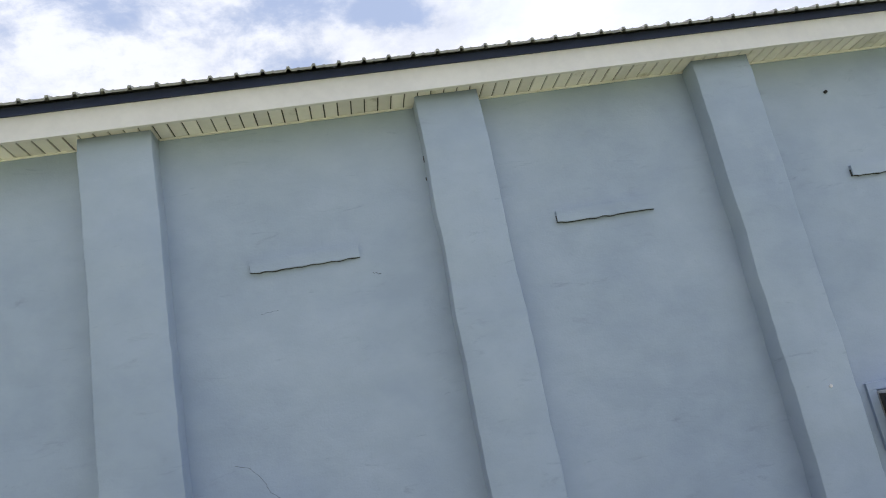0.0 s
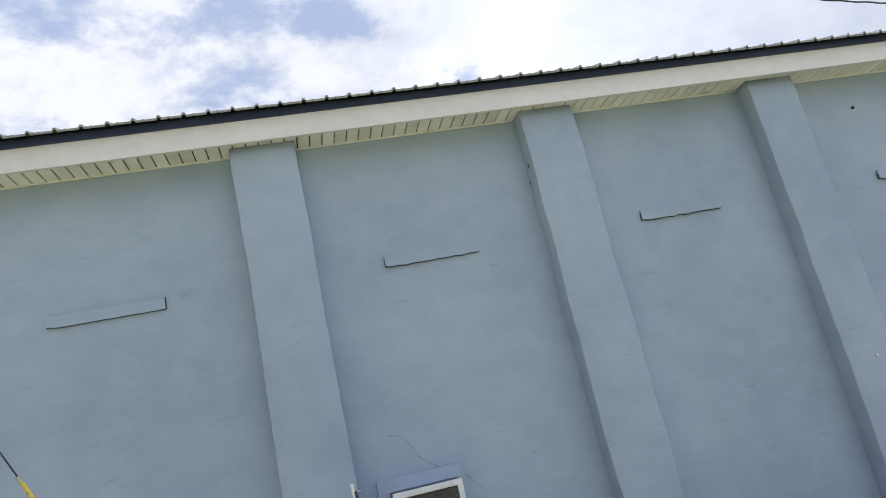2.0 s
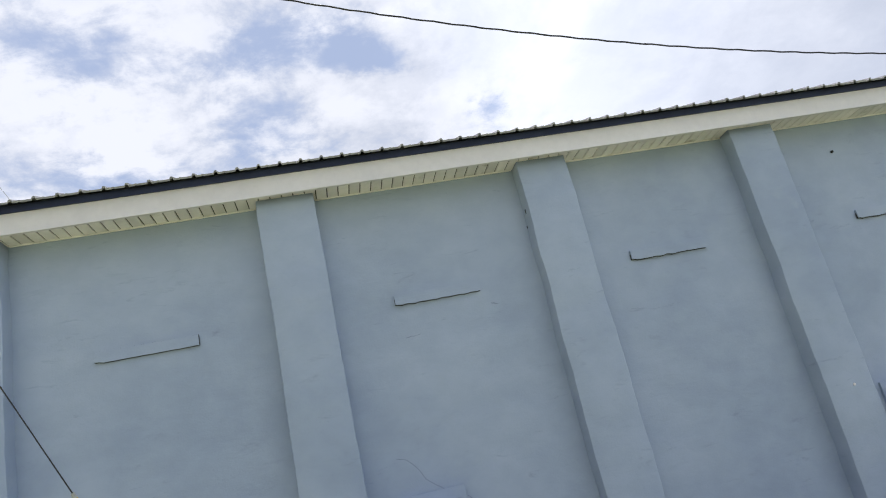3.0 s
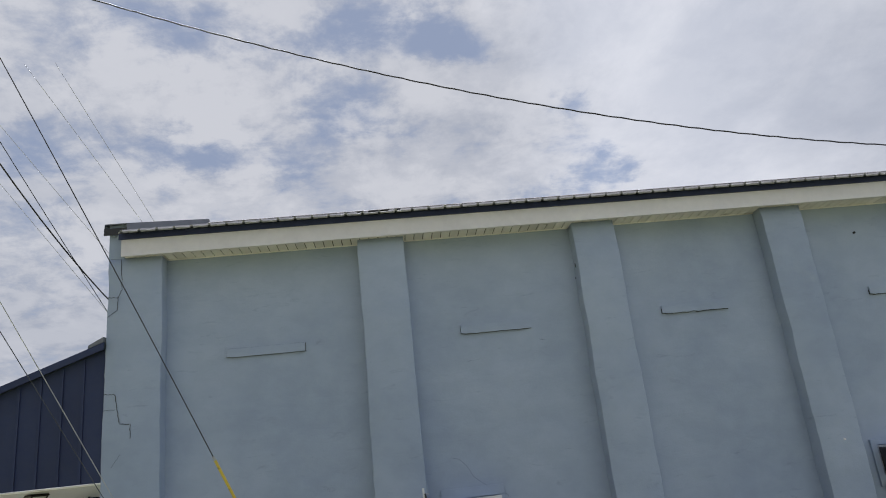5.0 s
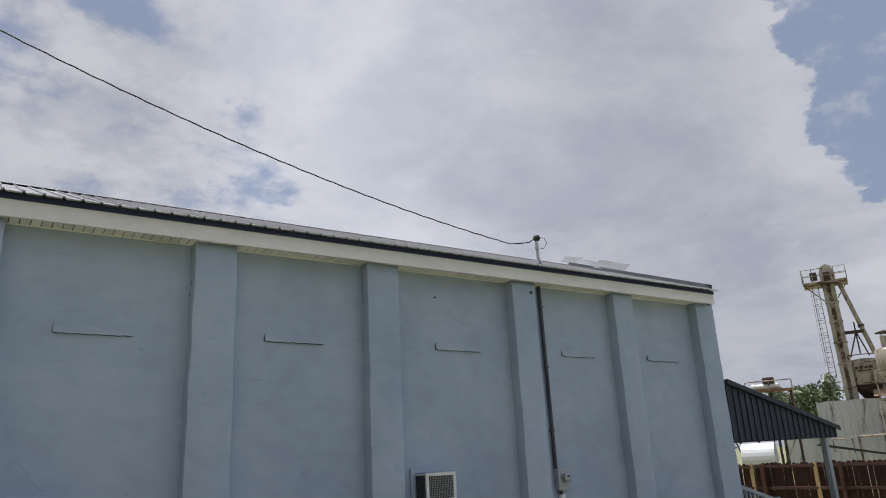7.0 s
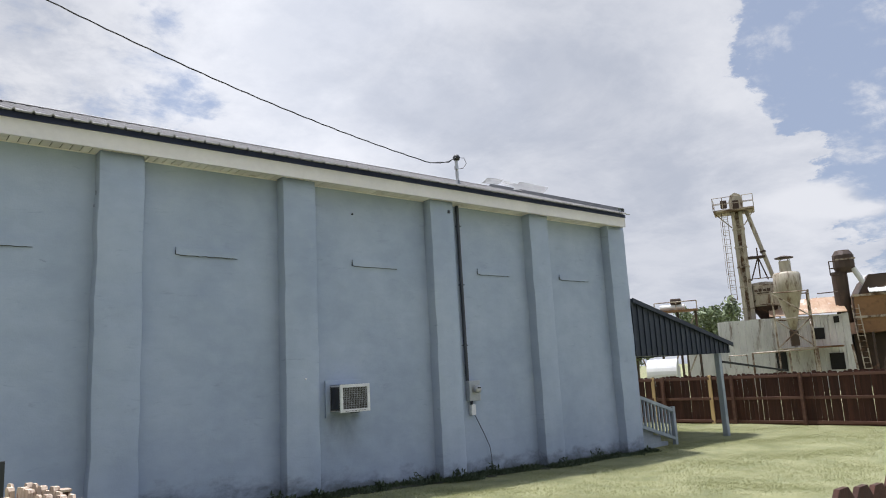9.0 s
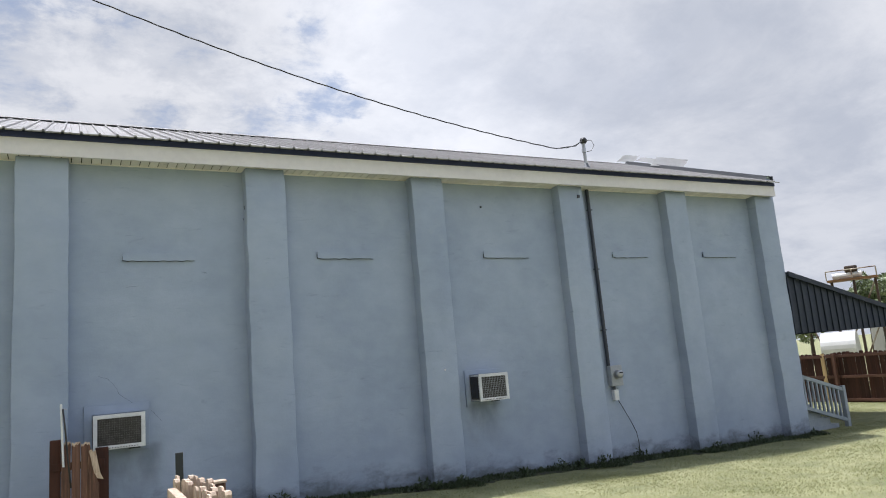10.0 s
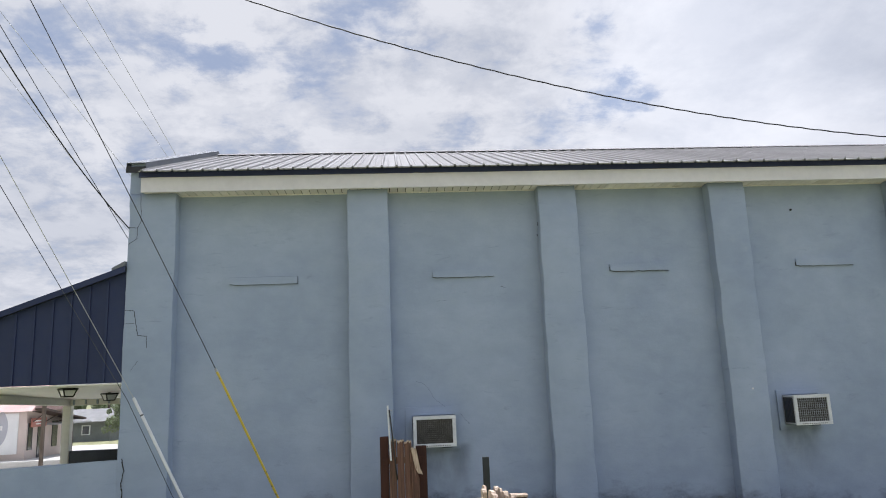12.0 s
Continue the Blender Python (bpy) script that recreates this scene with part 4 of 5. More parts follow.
def far_fence():
    t = thing("wooden_fence", (25.6, 0, 0), "red-brown stained picket fence with rails and posts", "fence")
    pick = [picket_mesh("picket", 0.138, 1.60 + 0.015 * k, 0.018, M_FENCE) for k in range(3)]
    rng = random.Random(4)
    def fx(y):
        return 25.75 - 0.05 * y
    y = -13.0
    while y < 11.0:
        ob = new("picket", pick[rng.randrange(3)])
        ob.parent = t
        ob.matrix_basis = pose(fx(y) - 25.6 + 0.045 + rng.uniform(-0.004, 0.004), y, -0.02 + rng.uniform(-0.02, 0.015), 0, rng.uniform(-0.4, 0.4), 2.9)
        ob.rotation_euler.x = radians(rng.uniform(-0.7, 0.7))
        y += 0.140 + rng.choice((0, 0, 0, 0, 0.004, 0.010))
    for z in (0.06, 0.78, 1.44):
        for k in range(10):
            a, b = -13 + 2.4 * k, -13 + 2.4 * (k + 1)
            bm = bmesh.new()
            box(bm, 0, 0.042, a + 0.01, b - 0.01, z, z + 0.088, 0.004)
            for v in bm.verts:
                v.co.x += fx(v.co.y)
            part("rail", bm, M_RAIL, t)
    for py in (8.6, 6.25, 3.93, 1.445, -0.70, -3.07, -5.4, -7.8, -10.2):
        part("post", boxes((fx(py) - 0.095, fx(py) - 0.002, py - 0.047, py + 0.047, -0.1, 1.56), bevel=0.006), M_RAIL, t)
    for py in (4.35, 2.23):
        part("new_stud", boxes((fx(py) + 0.0, fx(py) + 0.04, py - 0.06, py + 0.06, -0.05, 1.58), bevel=0.004), M_NEWWOOD, t, "fresh yellow pine board in the dark fence")
    return t


far_fence()


def near_fence():
    t = thing("wooden_fence", (7.5, -9.62, 0.3), "dark stained picket fence close to the camera", "fence")
    rng = random.Random(9)
    pick = picket_mesh("picket", 0.138, 1.29, 0.018, M_FENCE)
    x = 5.9
    while x < 10.5:
        ob = new("picket", pick)
        ob.parent = t
        ob.matrix_basis = pose(x - 7.5, rng.uniform(-0.004, 0.004) + 0.02, 0.02 + rng.uniform(-0.015, 0.02), 0, 0, 90)
        x += 0.15
    for z in (0.3, 1.0):
        part("rail", boxes((5.84, 10.5, -9.66, -9.62, 0.3 + z, 0.39 + z), bevel=0.004), M_RAIL, t)
    for px in (5.95, 7.9, 10.2):
        part("post", boxes((px - 0.045, px + 0.045, -9.75, -9.66, 0.0, 1.5), bevel=0.005), M_RAIL, t)


near_fence()


def broken_panel():
    """The stub of a torn-down fence in front of the wall: post, three boards, a splintered one and a steel rod."""
    g = ground_z(3.8) - 0.03
    t = thing("broken_fence_panel", (3.75, -1.0, g), "broken brown fence panel with splintered boards leaning at its post", "fence panel")
    part("post", boxes((3.505, 3.625, -0.98, -0.87, g, 1.665), bevel=0.012), M_FENCE, t, "dark weathered post")
    part("post", boxes((4.0, 4.15, -0.93, -0.83, g, 1.52), bevel=0.012), M_FENCE, t, "dark weathered post")
    for z in (0.75, 1.30):
        part("rail", boxes((3.53, 4.1, -0.995, -0.985, z, z + 0.09), bevel=0.004), M_FENCE, t)
    rng = random.Random(3)
    for k, (x0, w, top) in enumerate(((3.63, 0.10, 1.635), (3.74, 0.095, 1.615), (3.84, 0.10, 1.60))):
        bm = bmesh.new()
        n = 7
        tops = [(x0 + w * i / n, top + rng.uniform(-0.02, 0.012)) for i in range(n, -1, -1)]
        prism(bm, [(x0, g), (x0 + w, g)] + tops, "y", -1.02 - 0.012 * (k % 2), -0.997 - 0.012 * (k % 2))
        pick = part("picket", bm, M_CEDAR, t)
        bm = bmesh.new()
        low = [(x, z - rng.uniform(0.008, 0.035)) for x, z in tops]
        prism(bm, low[::-1] + [(x, z + 0.003) for x, z in tops], "y", -1.024 - 0.012 * (k % 2), -0.996 - 0.012 * (k % 2))
        part("torn_top", bm, M_CUT, pick, "pale torn board end")
    bm = bmesh.new()
    prism(bm, [(3.935, g), (4.030, g), (4.040, 1.10), (4.015, 1.16), (4.025, 1.27), (4.000, 1.34), (4.005, 1.43), (3.980, 1.50), (3.970, 1.41), (3.955, 1.46), (3.945, 1.55), (3.935, 1.47)], "y", -1.045, -1.022)
    part("picket", bm, M_CEDAR, t, "splintered broken picket")
    bm = bmesh.new()
    prism(bm, [(3.925, 1.50), (3.945, 1.43), (3.965, 1.32), (3.985, 1.24), (4.02, 1.17), (4.085, 1.155), (4.050, 1.235), (4.035, 1.32), (4.015, 1.42), (4.000, 1.51), (3.975, 1.485), (3.955, 1.52)], "y", -1.06, -1.046)
    part("splinter", bm, M_CUT, t, "pale torn splinter")
    bm = bmesh.new()
    tube(bm, (3.655, -1.06, 1.35), (3.625, -1.06, 2.09), 0.013, n=10)
    rod = part("rod", bm, M_PVC, t, "pale rod")
    part("hook", tubes([((3.625, -1.06, 2.03), (3.685, -1.06, 2.02))], 0.007), M_STEEL, rod)
    part("cord", sweep(bmesh.new(), [(3.645, -1.08, 2.03), (3.675, -1.085, 1.75), (3.70, -1.085, 1.45), (3.735, -1.085, 1.1)], 0.011), M_BLACK, t, smooth=True)


broken_panel()
single("stake", boxes((4.86, 4.945, -1.55, -1.49, 0.3, 1.39), bevel=0.006), M_STAKE, "dark metal stake in the ground before the wall", "stake")


def board_stack():
    """Fence panels stood together: two staggered rows of dog-eared boards seen from above."""
    g = ground_z(4.6) - 0.03
    t = thing("fence_board_stack", (4.6, -5.3, g), "stack of torn-out fence panels with pale cut board tops", "board stack")
    rng = random.Random(12)
    for row in range(2):
        for k in range(11):
            y = -4.80 - 0.122 * k - row * 0.05
            x = 4.475 + 0.006 * k + row * 0.10
            hgt = 1.475 - g + rng.uniform(-0.02, 0.015)
            bm = bmesh.new()
            w, th, c = 0.104, 0.017, 0.020
            prism(bm, [(-w / 2, 0), (w / 2, 0), (w / 2, hgt - c), (w / 2 - c, hgt), (-w / 2 + c * 0.7, hgt), (-w / 2, hgt - c)], "x", 0, th + 0.02 * (k % 2))
            bmesh.ops.transform(bm, matrix=pose(x, y, g, 0, rng.uniform(-1.5, 1.5), 4 + rng.uniform(-5, 5)), verts=bm.verts)
            part("board", bm, M_CUT, t)
    bm = bmesh.new()
    box(bm, -0.03, 0.03, -0.9, 0.0, 1.33 - g, 1.42 - g, 0.005)
    bmesh.ops.transform(bm, matrix=pose(4.415, -5.1, g, 0, 0, 0), verts=bm.verts)
    part("rail", bm, M_CUT, t, "pale sawn rail")
    bm = bmesh.new()
    box(bm, -0.045, 0.045, -0.045, 0.045, 0, 1.44 - g, 0.005)
    bmesh.ops.transform(bm, matrix=pose(4.78, -4.95, g - 0.05, 0, 0, 4), verts=bm.verts)
    part("post", bm, M_CEDAR, t)
    part("post_cap", boxes((4.725, 4.835, -5.005, -4.895, 1.392, 1.41), bevel=0.004), M_CUT, t, "pale sawn post top")


board_stack()

# ---- porch at the far corner ----
porch = thing("side_porch", (20.7, 2.0, 0), "dark slate metal porch roof on blue-grey posts", "porch")
def porch_z(x):
    return 3.66 - 0.2495 * (x - 18.26)


k, x = 0, 18.26
while x < 22.62:
    b = min(x + 0.2286, 22.68)
    bm = bmesh.new()
    prism(bm, [(x, 2.255), (b - 0.003, 2.255), (b - 0.003, porch_z(b) - 0.05), (x, porch_z(x) - 0.05)], "y", -0.215, -0.195)
    pan = part("siding_panel", bm, M_CHAR, porch)
    bm = bmesh.new()
    prism(bm, [(x, 2.258), (x + 0.035, 2.258), (x + 0.035, porch_z(x + 0.035) - 0.053), (x, porch_z(x) - 0.053)], "y", -0.243, -0.2155)
    part("rib", bm, M_CHAR, pan)
    x += 0.2286
bm = bmesh.new()
prism(bm, [(18.26, porch_z(18.26) - 0.05), (22.80, porch_z(22.80) - 0.05), (22.80, porch_z(22.80)), (18.26, porch_z(18.26))], "y", -0.27, 7.0)
part("roof_sheet", bm, M_CHAR, porch)
bm = bmesh.new()
prism(bm, [(18.26, porch_z(18.26) - 0.10), (22.80, porch_z(22.80) - 0.10), (22.80, porch_z(22.80) + 0.012), (18.26, porch_z(18.26) + 0.012)], "y", -0.30, -0.272)
part("rake_trim", bm, M_CHAR, porch)
part("end_fascia", boxes((22.68, 22.72, -0.21, 7.0, 2.26, 2.47)), M_CHAR, porch)
part("ceiling_board", boxes((18.28, 22.67, -0.19, 6.9, 2.29, 2.31)), M_POST, porch)
for py in (-0.08, 3.2, 6.4):
    part("post", boxes((22.20, 22.34, py - 0.07, py + 0.07, -0.05, 2.288), bevel=0.008), M_POST, porch, "blue-grey painted square post")

stair = thing("stair_rail", (19.230, 0.0, 0), "blue-grey painted sloping stair railing beside the porch", "railing")
for n_, dz in (("top_rail", 0.0), ("bottom_rail", -0.70)):
    bm = bmesh.new()
    prism(bm, [(18.450, 1.25 + dz), (19.890, 0.83 + dz), (19.890, 0.91 + dz), (18.450, 1.33 + dz)], "y", -0.04, 0.04)
    part(n_, bm, M_POST, stair)
part("newel", boxes((19.850, 19.950, -0.05, 0.05, -0.05, 0.96), bevel=0.006), M_POST, stair)
for k in range(9):
    x = 18.530 + 0.145 * k
    z = 1.33 - 0.2917 * (x - 18.45)
    part("baluster", boxes((x, x + 0.045, -0.022, 0.022, z - 0.72, z - 0.07)), M_POST, stair)
steps = thing("porch_steps", (19.030, 0.8, 0), "blue-grey painted steps up to the side porch", "steps")
for k in range(4):
    part("step", boxes((18.260, 18.260 + 0.30 * (4 - k) + 0.2, 0.06, 1.5, -0.05 + 0.17 * k, 0.12 + 0.17 * k), bevel=0.008), M_POST, steps)

# ---- navy porch at the street corner ----
entry = thing("street_porch", (-1.6, 1.9, 0.4), "navy board-and-batten porch gable with white ceiling", "porch")
def entry_z(x):
    return 4.30 + 0.36 * (x + 0.30)


x = -0.302
while x > -3.4:
    bm = bmesh.new()
    a = x - 0.262
    prism(bm, [(a, 2.555), (x - 0.002, 2.555), (x - 0.002, entry_z(x) - 0.09), (a, entry_z(a) - 0.09)], "y", -0.20, -0.18)
    pan = part("board", bm, M_NAVY, entry)
    bm = bmesh.new()
    prism(bm, [(a - 0.018, 2.558), (a + 0.018, 2.558), (a + 0.018, entry_z(a) - 0.092), (a - 0.018, entry_z(a) - 0.10)], "y", -0.222, -0.2005)
    part("batten", bm, M_NAVY, pan)
    x = a
bm = bmesh.new()
prism(bm, [(-0.302, entry_z(-0.302) - 0.09), (-0.302, entry_z(-0.302)), (-3.5, entry_z(-3.5)), (-3.5, entry_z(-3.5) - 0.09)], "y", -0.27, 4.4)
part("roof_sheet", bm, M_CHAR, entry)
bm = bmesh.new()
prism(bm, [(-0.302, entry_z(-0.302) - 0.10), (-0.302, entry_z(-0.302) - 0.01), (-3.5, entry_z(-3.5) - 0.01), (-3.5, entry_z(-3.5) - 0.10)], "y", -0.30, -0.272)
part("rake_trim", bm, M_NAVY, entry)
bm = bmesh.new()
prism(bm, [(-0.31, entry_z(-0.302) + 0.002), (-0.31, entry_z(-0.302) + 0.07), (-0.50, entry_z(-0.5) + 0.04), (-0.50, entry_z(-0.5) + 0.002)], "y", -0.28, 4.3)
part("flashing", bm, M_CAP, entry)
bm = bmesh.new()
prism(bm, [(-0.175, 2.53), (4.2, 2.345), (4.2, 2.365), (-0.175, 2.55)], "x", -3.45, -0.31)
part("ceiling_board", bm, M_CEIL, entry, "white porch ceiling")
bm = bmesh.new()
prism(bm, [(-0.1, 2.36), (4.12, 2.215), (4.12, 2.343), (-0.1, 2.52)], "x", -3.02, -2.86)
part("beam", bm, M_BEAM, entry, "cream painted beam")
part("beam", boxes((-2.855, -0.31, 3.98, 4.12, 2.215, 2.342), bevel=0.006), M_BEAM, entry, "cream painted beam")
for k in range(11):
    x = -2.78 + 0.23 * k
    part("bracket", boxes((x, x + 0.03, 3.94, 3.978, 2.235, 2.325)), M_POST, entry)
part("post", boxes((-2.99, -2.83, 3.98, 4.12, 0.2, 2.212), bevel=0.008), M_BEAM, entry)
part("post", boxes((-2.99, -2.83, 0.4, 0.54, 0.2, 2.278), bevel=0.008), M_FENCE, entry)


def lantern(x, y, drop=0.0):
    top = 2.53 - 0.0423 * (y + 0.175)
    LZ = top - drop
    t = thing("porch_lantern", (x, y, top), "black porch ceiling lantern with frosted panes", "lantern", "porch lanterns")
    bm = bmesh.new()
    lathe(bm, [(0.15, 0.0), (0.165, -0.02), (0.15, -0.03)][::-1], (x, y, LZ), 4)
    part("canopy", bm, M_LANTERN, t)
    if drop:
        part("stem", tubes([((x, y, LZ), (x, y, top))], 0.02), M_LANTERN, t)
    bm = bmesh.new()
    lathe(bm, [(0.085, -0.135), (0.13, -0.032)], (x, y, LZ), 4)
    part("pane", bm, M_PANE, t)
    bm = bmesh.new()
    for k in range(4):
        c, s = math.cos(k * math.pi / 2), math.sin(k * math.pi / 2)
        tube(bm, (x + 0.09 * c, y + 0.09 * s, LZ - 0.125), (x + 0.135 * c, y + 0.135 * s, LZ - 0.03), 0.011, n=6)
        c2, s2 = math.cos((k + 1) * math.pi / 2), math.sin((k + 1) * math.pi / 2)
        tube(bm, (x + 0.09 * c, y + 0.09 * s, LZ - 0.125), (x + 0.09 * c2, y + 0.09 * s2, LZ - 0.125), 0.012, n=6)
    part("cage", bm, M_LANTERN, t)


lantern(-1.29, 0.3)
lantern(-1.28, 1.9, 0.015)
tagged(new("wall_street", mesh("wall_street", prism(bmesh.new(), [(-9.0, -0.6), (X0 - 0.002, -0.6), (X0 - 0.002, 1.445), (-9.0, 1.14)], "y", PIL_Y + 0.01, -0.03), M_WALL)), "low blue-grey stucco wall beside the building", "wall", kind="structure")
tagged(new("wall_porch", mesh("wall_porch", boxes((-2.82, X0 - 0.002, 4.0, 4.12, -0.3, 1.33), bevel=0.01), M_CONDUIT)), "low dark wall at the back of the porch", "wall", kind="structure")

# ---- across the street ----
pv, pf = [], []
for j in range(26):
    for i in range(14):
        x, y = -70 + 69.6 * i / 13, 4.6 + 69.4 * j / 25
        pv.append((x, y, ground_z(min(x, -2.0), y) + 0.035))
for j in range(25):
    for i in range(13):
        q = j * 14 + i
        pf.append((q, q + 1, q + 15, q + 14))
tagged(new("pavement", quads("pavement", pv, pf, M_PAVE)), "sunlit pale concrete street", "pavement", kind="structure")
SX = -21.4
shop = thing("corner_shop", (-27, 43, -1.5), "pink stucco shop with white painted panel and red roof", "shop")
part("wall", boxes((-36, SX, 40.0, 45.2, -1.7, 1.75)), M_PINK, shop)
part("painted_panel", boxes((-32, SX - 0.5, 39.93, 39.995, -1.1, 1.6)), M_MURAL, shop, "white painted panel")
bm = bmesh.new()
lathe(bm, [(1.0, 0), (1.0, 0.02)], (0, 0, 0), 28)
bmesh.ops.transform(bm, matrix=pose(-23.4, 39.92, 0.65, 90, 0, 0) @ Matrix.Diagonal((0.85, 1.35, 1, 1)), verts=bm.verts)
part("painted_oval", bm, M_MURALGREY, shop)
bm = boxes(*[(-23.9 + 0.22 * k, -23.77 + 0.22 * k, 39.885, 39.895, 0.5 + 0.1 * (k % 2), 0.72 + 0.08 * (k % 3)) for k in range(5)])
part("painted_marks", bm, M_MURAL, shop)
bm = bmesh.new()
prism(bm, [(39.6, 1.7), (42.6, 3.6), (45.6, 1.7)], "x", -36.4, SX + 0.5)
part("roof", bm, M_CLAYROOF, shop)
for y0, y1, z0, z1 in ((40.25, 40.85, -0.9, 0.9), (41.6, 42.4, -1.5, 0.75), (43.7, 44.5, -0.9, 0.9)):
    part("door" if z0 < -1 else "window", boxes((SX + 0.005, SX + 0.05, y0, y1, z0, z1)), M_GLASS, shop)
part("sign", boxes((SX + 0.2, SX + 0.3, 40.2, 42.2, 0.62, 1.22)), M_SIGN, shop, "red-brown sign board")
part("sign_bars", boxes((SX + 0.3, SX + 0.31, 40.5, 41.9, 0.98, 1.07), (SX + 0.3, SX + 0.31, 40.7, 41.7, 0.78, 0.86)), M_MURAL, shop)
part("canopy", boxes((SX + 0.05, SX + 1.6, 42.6, 46.5, 0.66, 0.78)), M_PALEROOF, shop)
for y in (42.8, 43.7):
    part("canopy_post", boxes((SX + 1.35, SX + 1.47, y, y + 0.12, -1.6, 0.655)), M_DARKSTEEL, shop)
bm = bmesh.new()
prism(bm, [(40.05, 1.75), (46.6, 0.86), (46.6, 0.98), (40.05, 1.88)], "x", SX + 0.01, SX + 1.2)
part("awning", bm, M_DARKSTEEL, shop, "dark brown sloping awning")
for y in (40.3, 42.0, 43.9):
    part("awning_bracket", tubes([((SX + 0.02, y, 0.75), (SX + 1.1, y, 1.60 - 0.136 * (y - 40.3)))], 0.035), M_DARKSTEEL, shop)
pole = thing("utility_pole", (-33.2, 84.5, -2.5), "dark wooden utility pole behind the house", "utility pole")
bm = bmesh.new()
tube(bm, (-33.2, 84.5, -2.7), (-33.15, 84.5, 6.5), 0.17, 0.11, 10)
part("shaft", bm, M_BARK, pole)
part("crossarm", boxes((-34.2, -32.1, 84.35, 84.45, 5.7, 5.85)), M_BARK, pole)
house = thing("house", (-34, 79, -2.5), "grey-green sided house with pale roof", "house")
part("wall", boxes((-46, -29.3, 75, 83, -2.9, -0.1)), M_SIDING, house)
for k in range(9):
    part("clapboard", boxes((-46.02, -29.28, 74.96, 74.995, -2.4 + 0.25 * k, -2.17 + 0.25 * k)), M_SIDING, house)
bm = bmesh.new()
prism(bm, [(74.3, -0.15), (79, 1.2), (83.7, -0.15), (83.7, -0.28), (74.3, -0.28)], "x", -46.6, -28.6)
part("roof", bm, M_HOUSEROOF, house)
for x in (-40.5, -36.2, -32.4):
    win = part("window", boxes((x, x + 0.95, 74.87, 74.95, -1.65, -0.55)), M_MURAL, house)
    part("pane", boxes((x + 0.12, x + 0.83, 74.84, 74.865, -1.53, -0.67)), M_GLASS, win)
part("window_unit", boxes((-34.9, -33.8, 74.4, 74.95, -1.4, -0.7), bevel=0.02), M_STEEL, house)
single("timber_post", boxes((-10.93, -10.80, 19.9, 20.03, -1.6, 2.45), bevel=0.015), M_BARK, "weathered brown timber post standing by the street", "post")
single("street_wall", boxes((-26, -5, 33, 33.3, -1.7, -1.05), bevel=0.02), M_PAVE, "low pale concrete kerb wall along the street", "wall")


def tree(at, hgt, spread, leaves, seed, label, lift=0.35, leaf=0.16):
    t = thing("tree", at, label, "tree")
    rng = random.Random(seed)
    x, y, z = at
    bm = bmesh.new()
    tube(bm, (x, y, z - 0.2), (x + 0.1, y, z + hgt * 0.55), hgt * 0.03, hgt * 0.017, 9)
    tips = []
    for k in range(11):
        a, e = rng.uniform(0, math.tau), rng.uniform(0.1, 1.2)
        b = Vector((x + 0.05, y, z + hgt * rng.uniform(lift, 0.55)))
        tip = b + Vector((math.cos(a) * math.cos(e), math.sin(a) * math.cos(e), math.sin(e))) * spread * rng.uniform(0.55, 1.0)
        tip.z = min(tip.z, z + hgt * 0.93)
        tube(bm, b, tip, hgt * 0.010, hgt * 0.003, 6)
        tips.append(tip)
    part("trunk", bm, M_BARK, t)
    nr = np.random.RandomState(seed)
    cl = []
    for tip in tips:
        for k in range(5):
            cl.append((np.array(tip) + nr.normal(0, spread * 0.2, 3), spread * nr.uniform(0.14, 0.3)))
    vs, fs = [], []
    for n in range(leaves):
        c, r = cl[nr.randint(len(cl))]
        d = nr.normal(0, 1, 3)
        p = c + d / np.linalg.norm(d) * r * nr.uniform(0.4, 1.0) ** 0.5
        u, v = nr.normal(0, 1, 3), nr.normal(0, 1, 3)
        u /= np.linalg.norm(u)
        v -= u * (u @ v)
        v /= np.linalg.norm(v)
        s = leaf * nr.uniform(0.6, 1.3)
        i = len(vs)
        vs += [p - u * s, p + v * s * 0.45, p + u * s, p - v * s * 0.45]
        fs.append((i, i + 1, i + 2, i + 3))
    ob = new("crown", quads("crown", vs, fs, M_LEAF))
    ob.parent = t
    ob.matrix_parent_inverse = basis(t).inverted()
    return t


tree((-21.9, 60, -2.0), 4.5, 1.7, 11000, 3, "small leafy street tree with a loose crown", leaf=0.09)
tree((-34.6, 90, -2.5), 5.6, 1.9, 3500, 14, "dark green tree behind the house", leaf=0.2)
tree((-39.8, 91, -2.5), 5.4, 2.0, 3500, 15, "dark green tree behind the house", leaf=0.2)
tree((-31.6, 92, -2.5), 6.2, 2.0, 3500, 16, "dark green tree behind the house", leaf=0.2)
tree((-43.2, 92, -2.5), 6.0, 2.2, 3500, 8, "dark green tree behind the house", leaf=0.25)
tree((-37.2, 95, -2.5), 4.9, 1.8, 3500, 5, "dark green tree behind the house", leaf=0.25)

# ---- grain plant behind the fence: local x runs right, y away, z up ----
PLANT = (48.4, 11.2, 0.0)
TURN = -64.15
pm = pose(*PLANT, 0, 0, TURN)


OFFSETS = {}


def plant_thing(name, s, d, label, category):
    p = pm @ Vector((s, d, 0))
    t = thing(name, (p.x, p.y, 0), label, category, turn=TURN)
    OFFSETS[t.name] = (s, d)
    return t


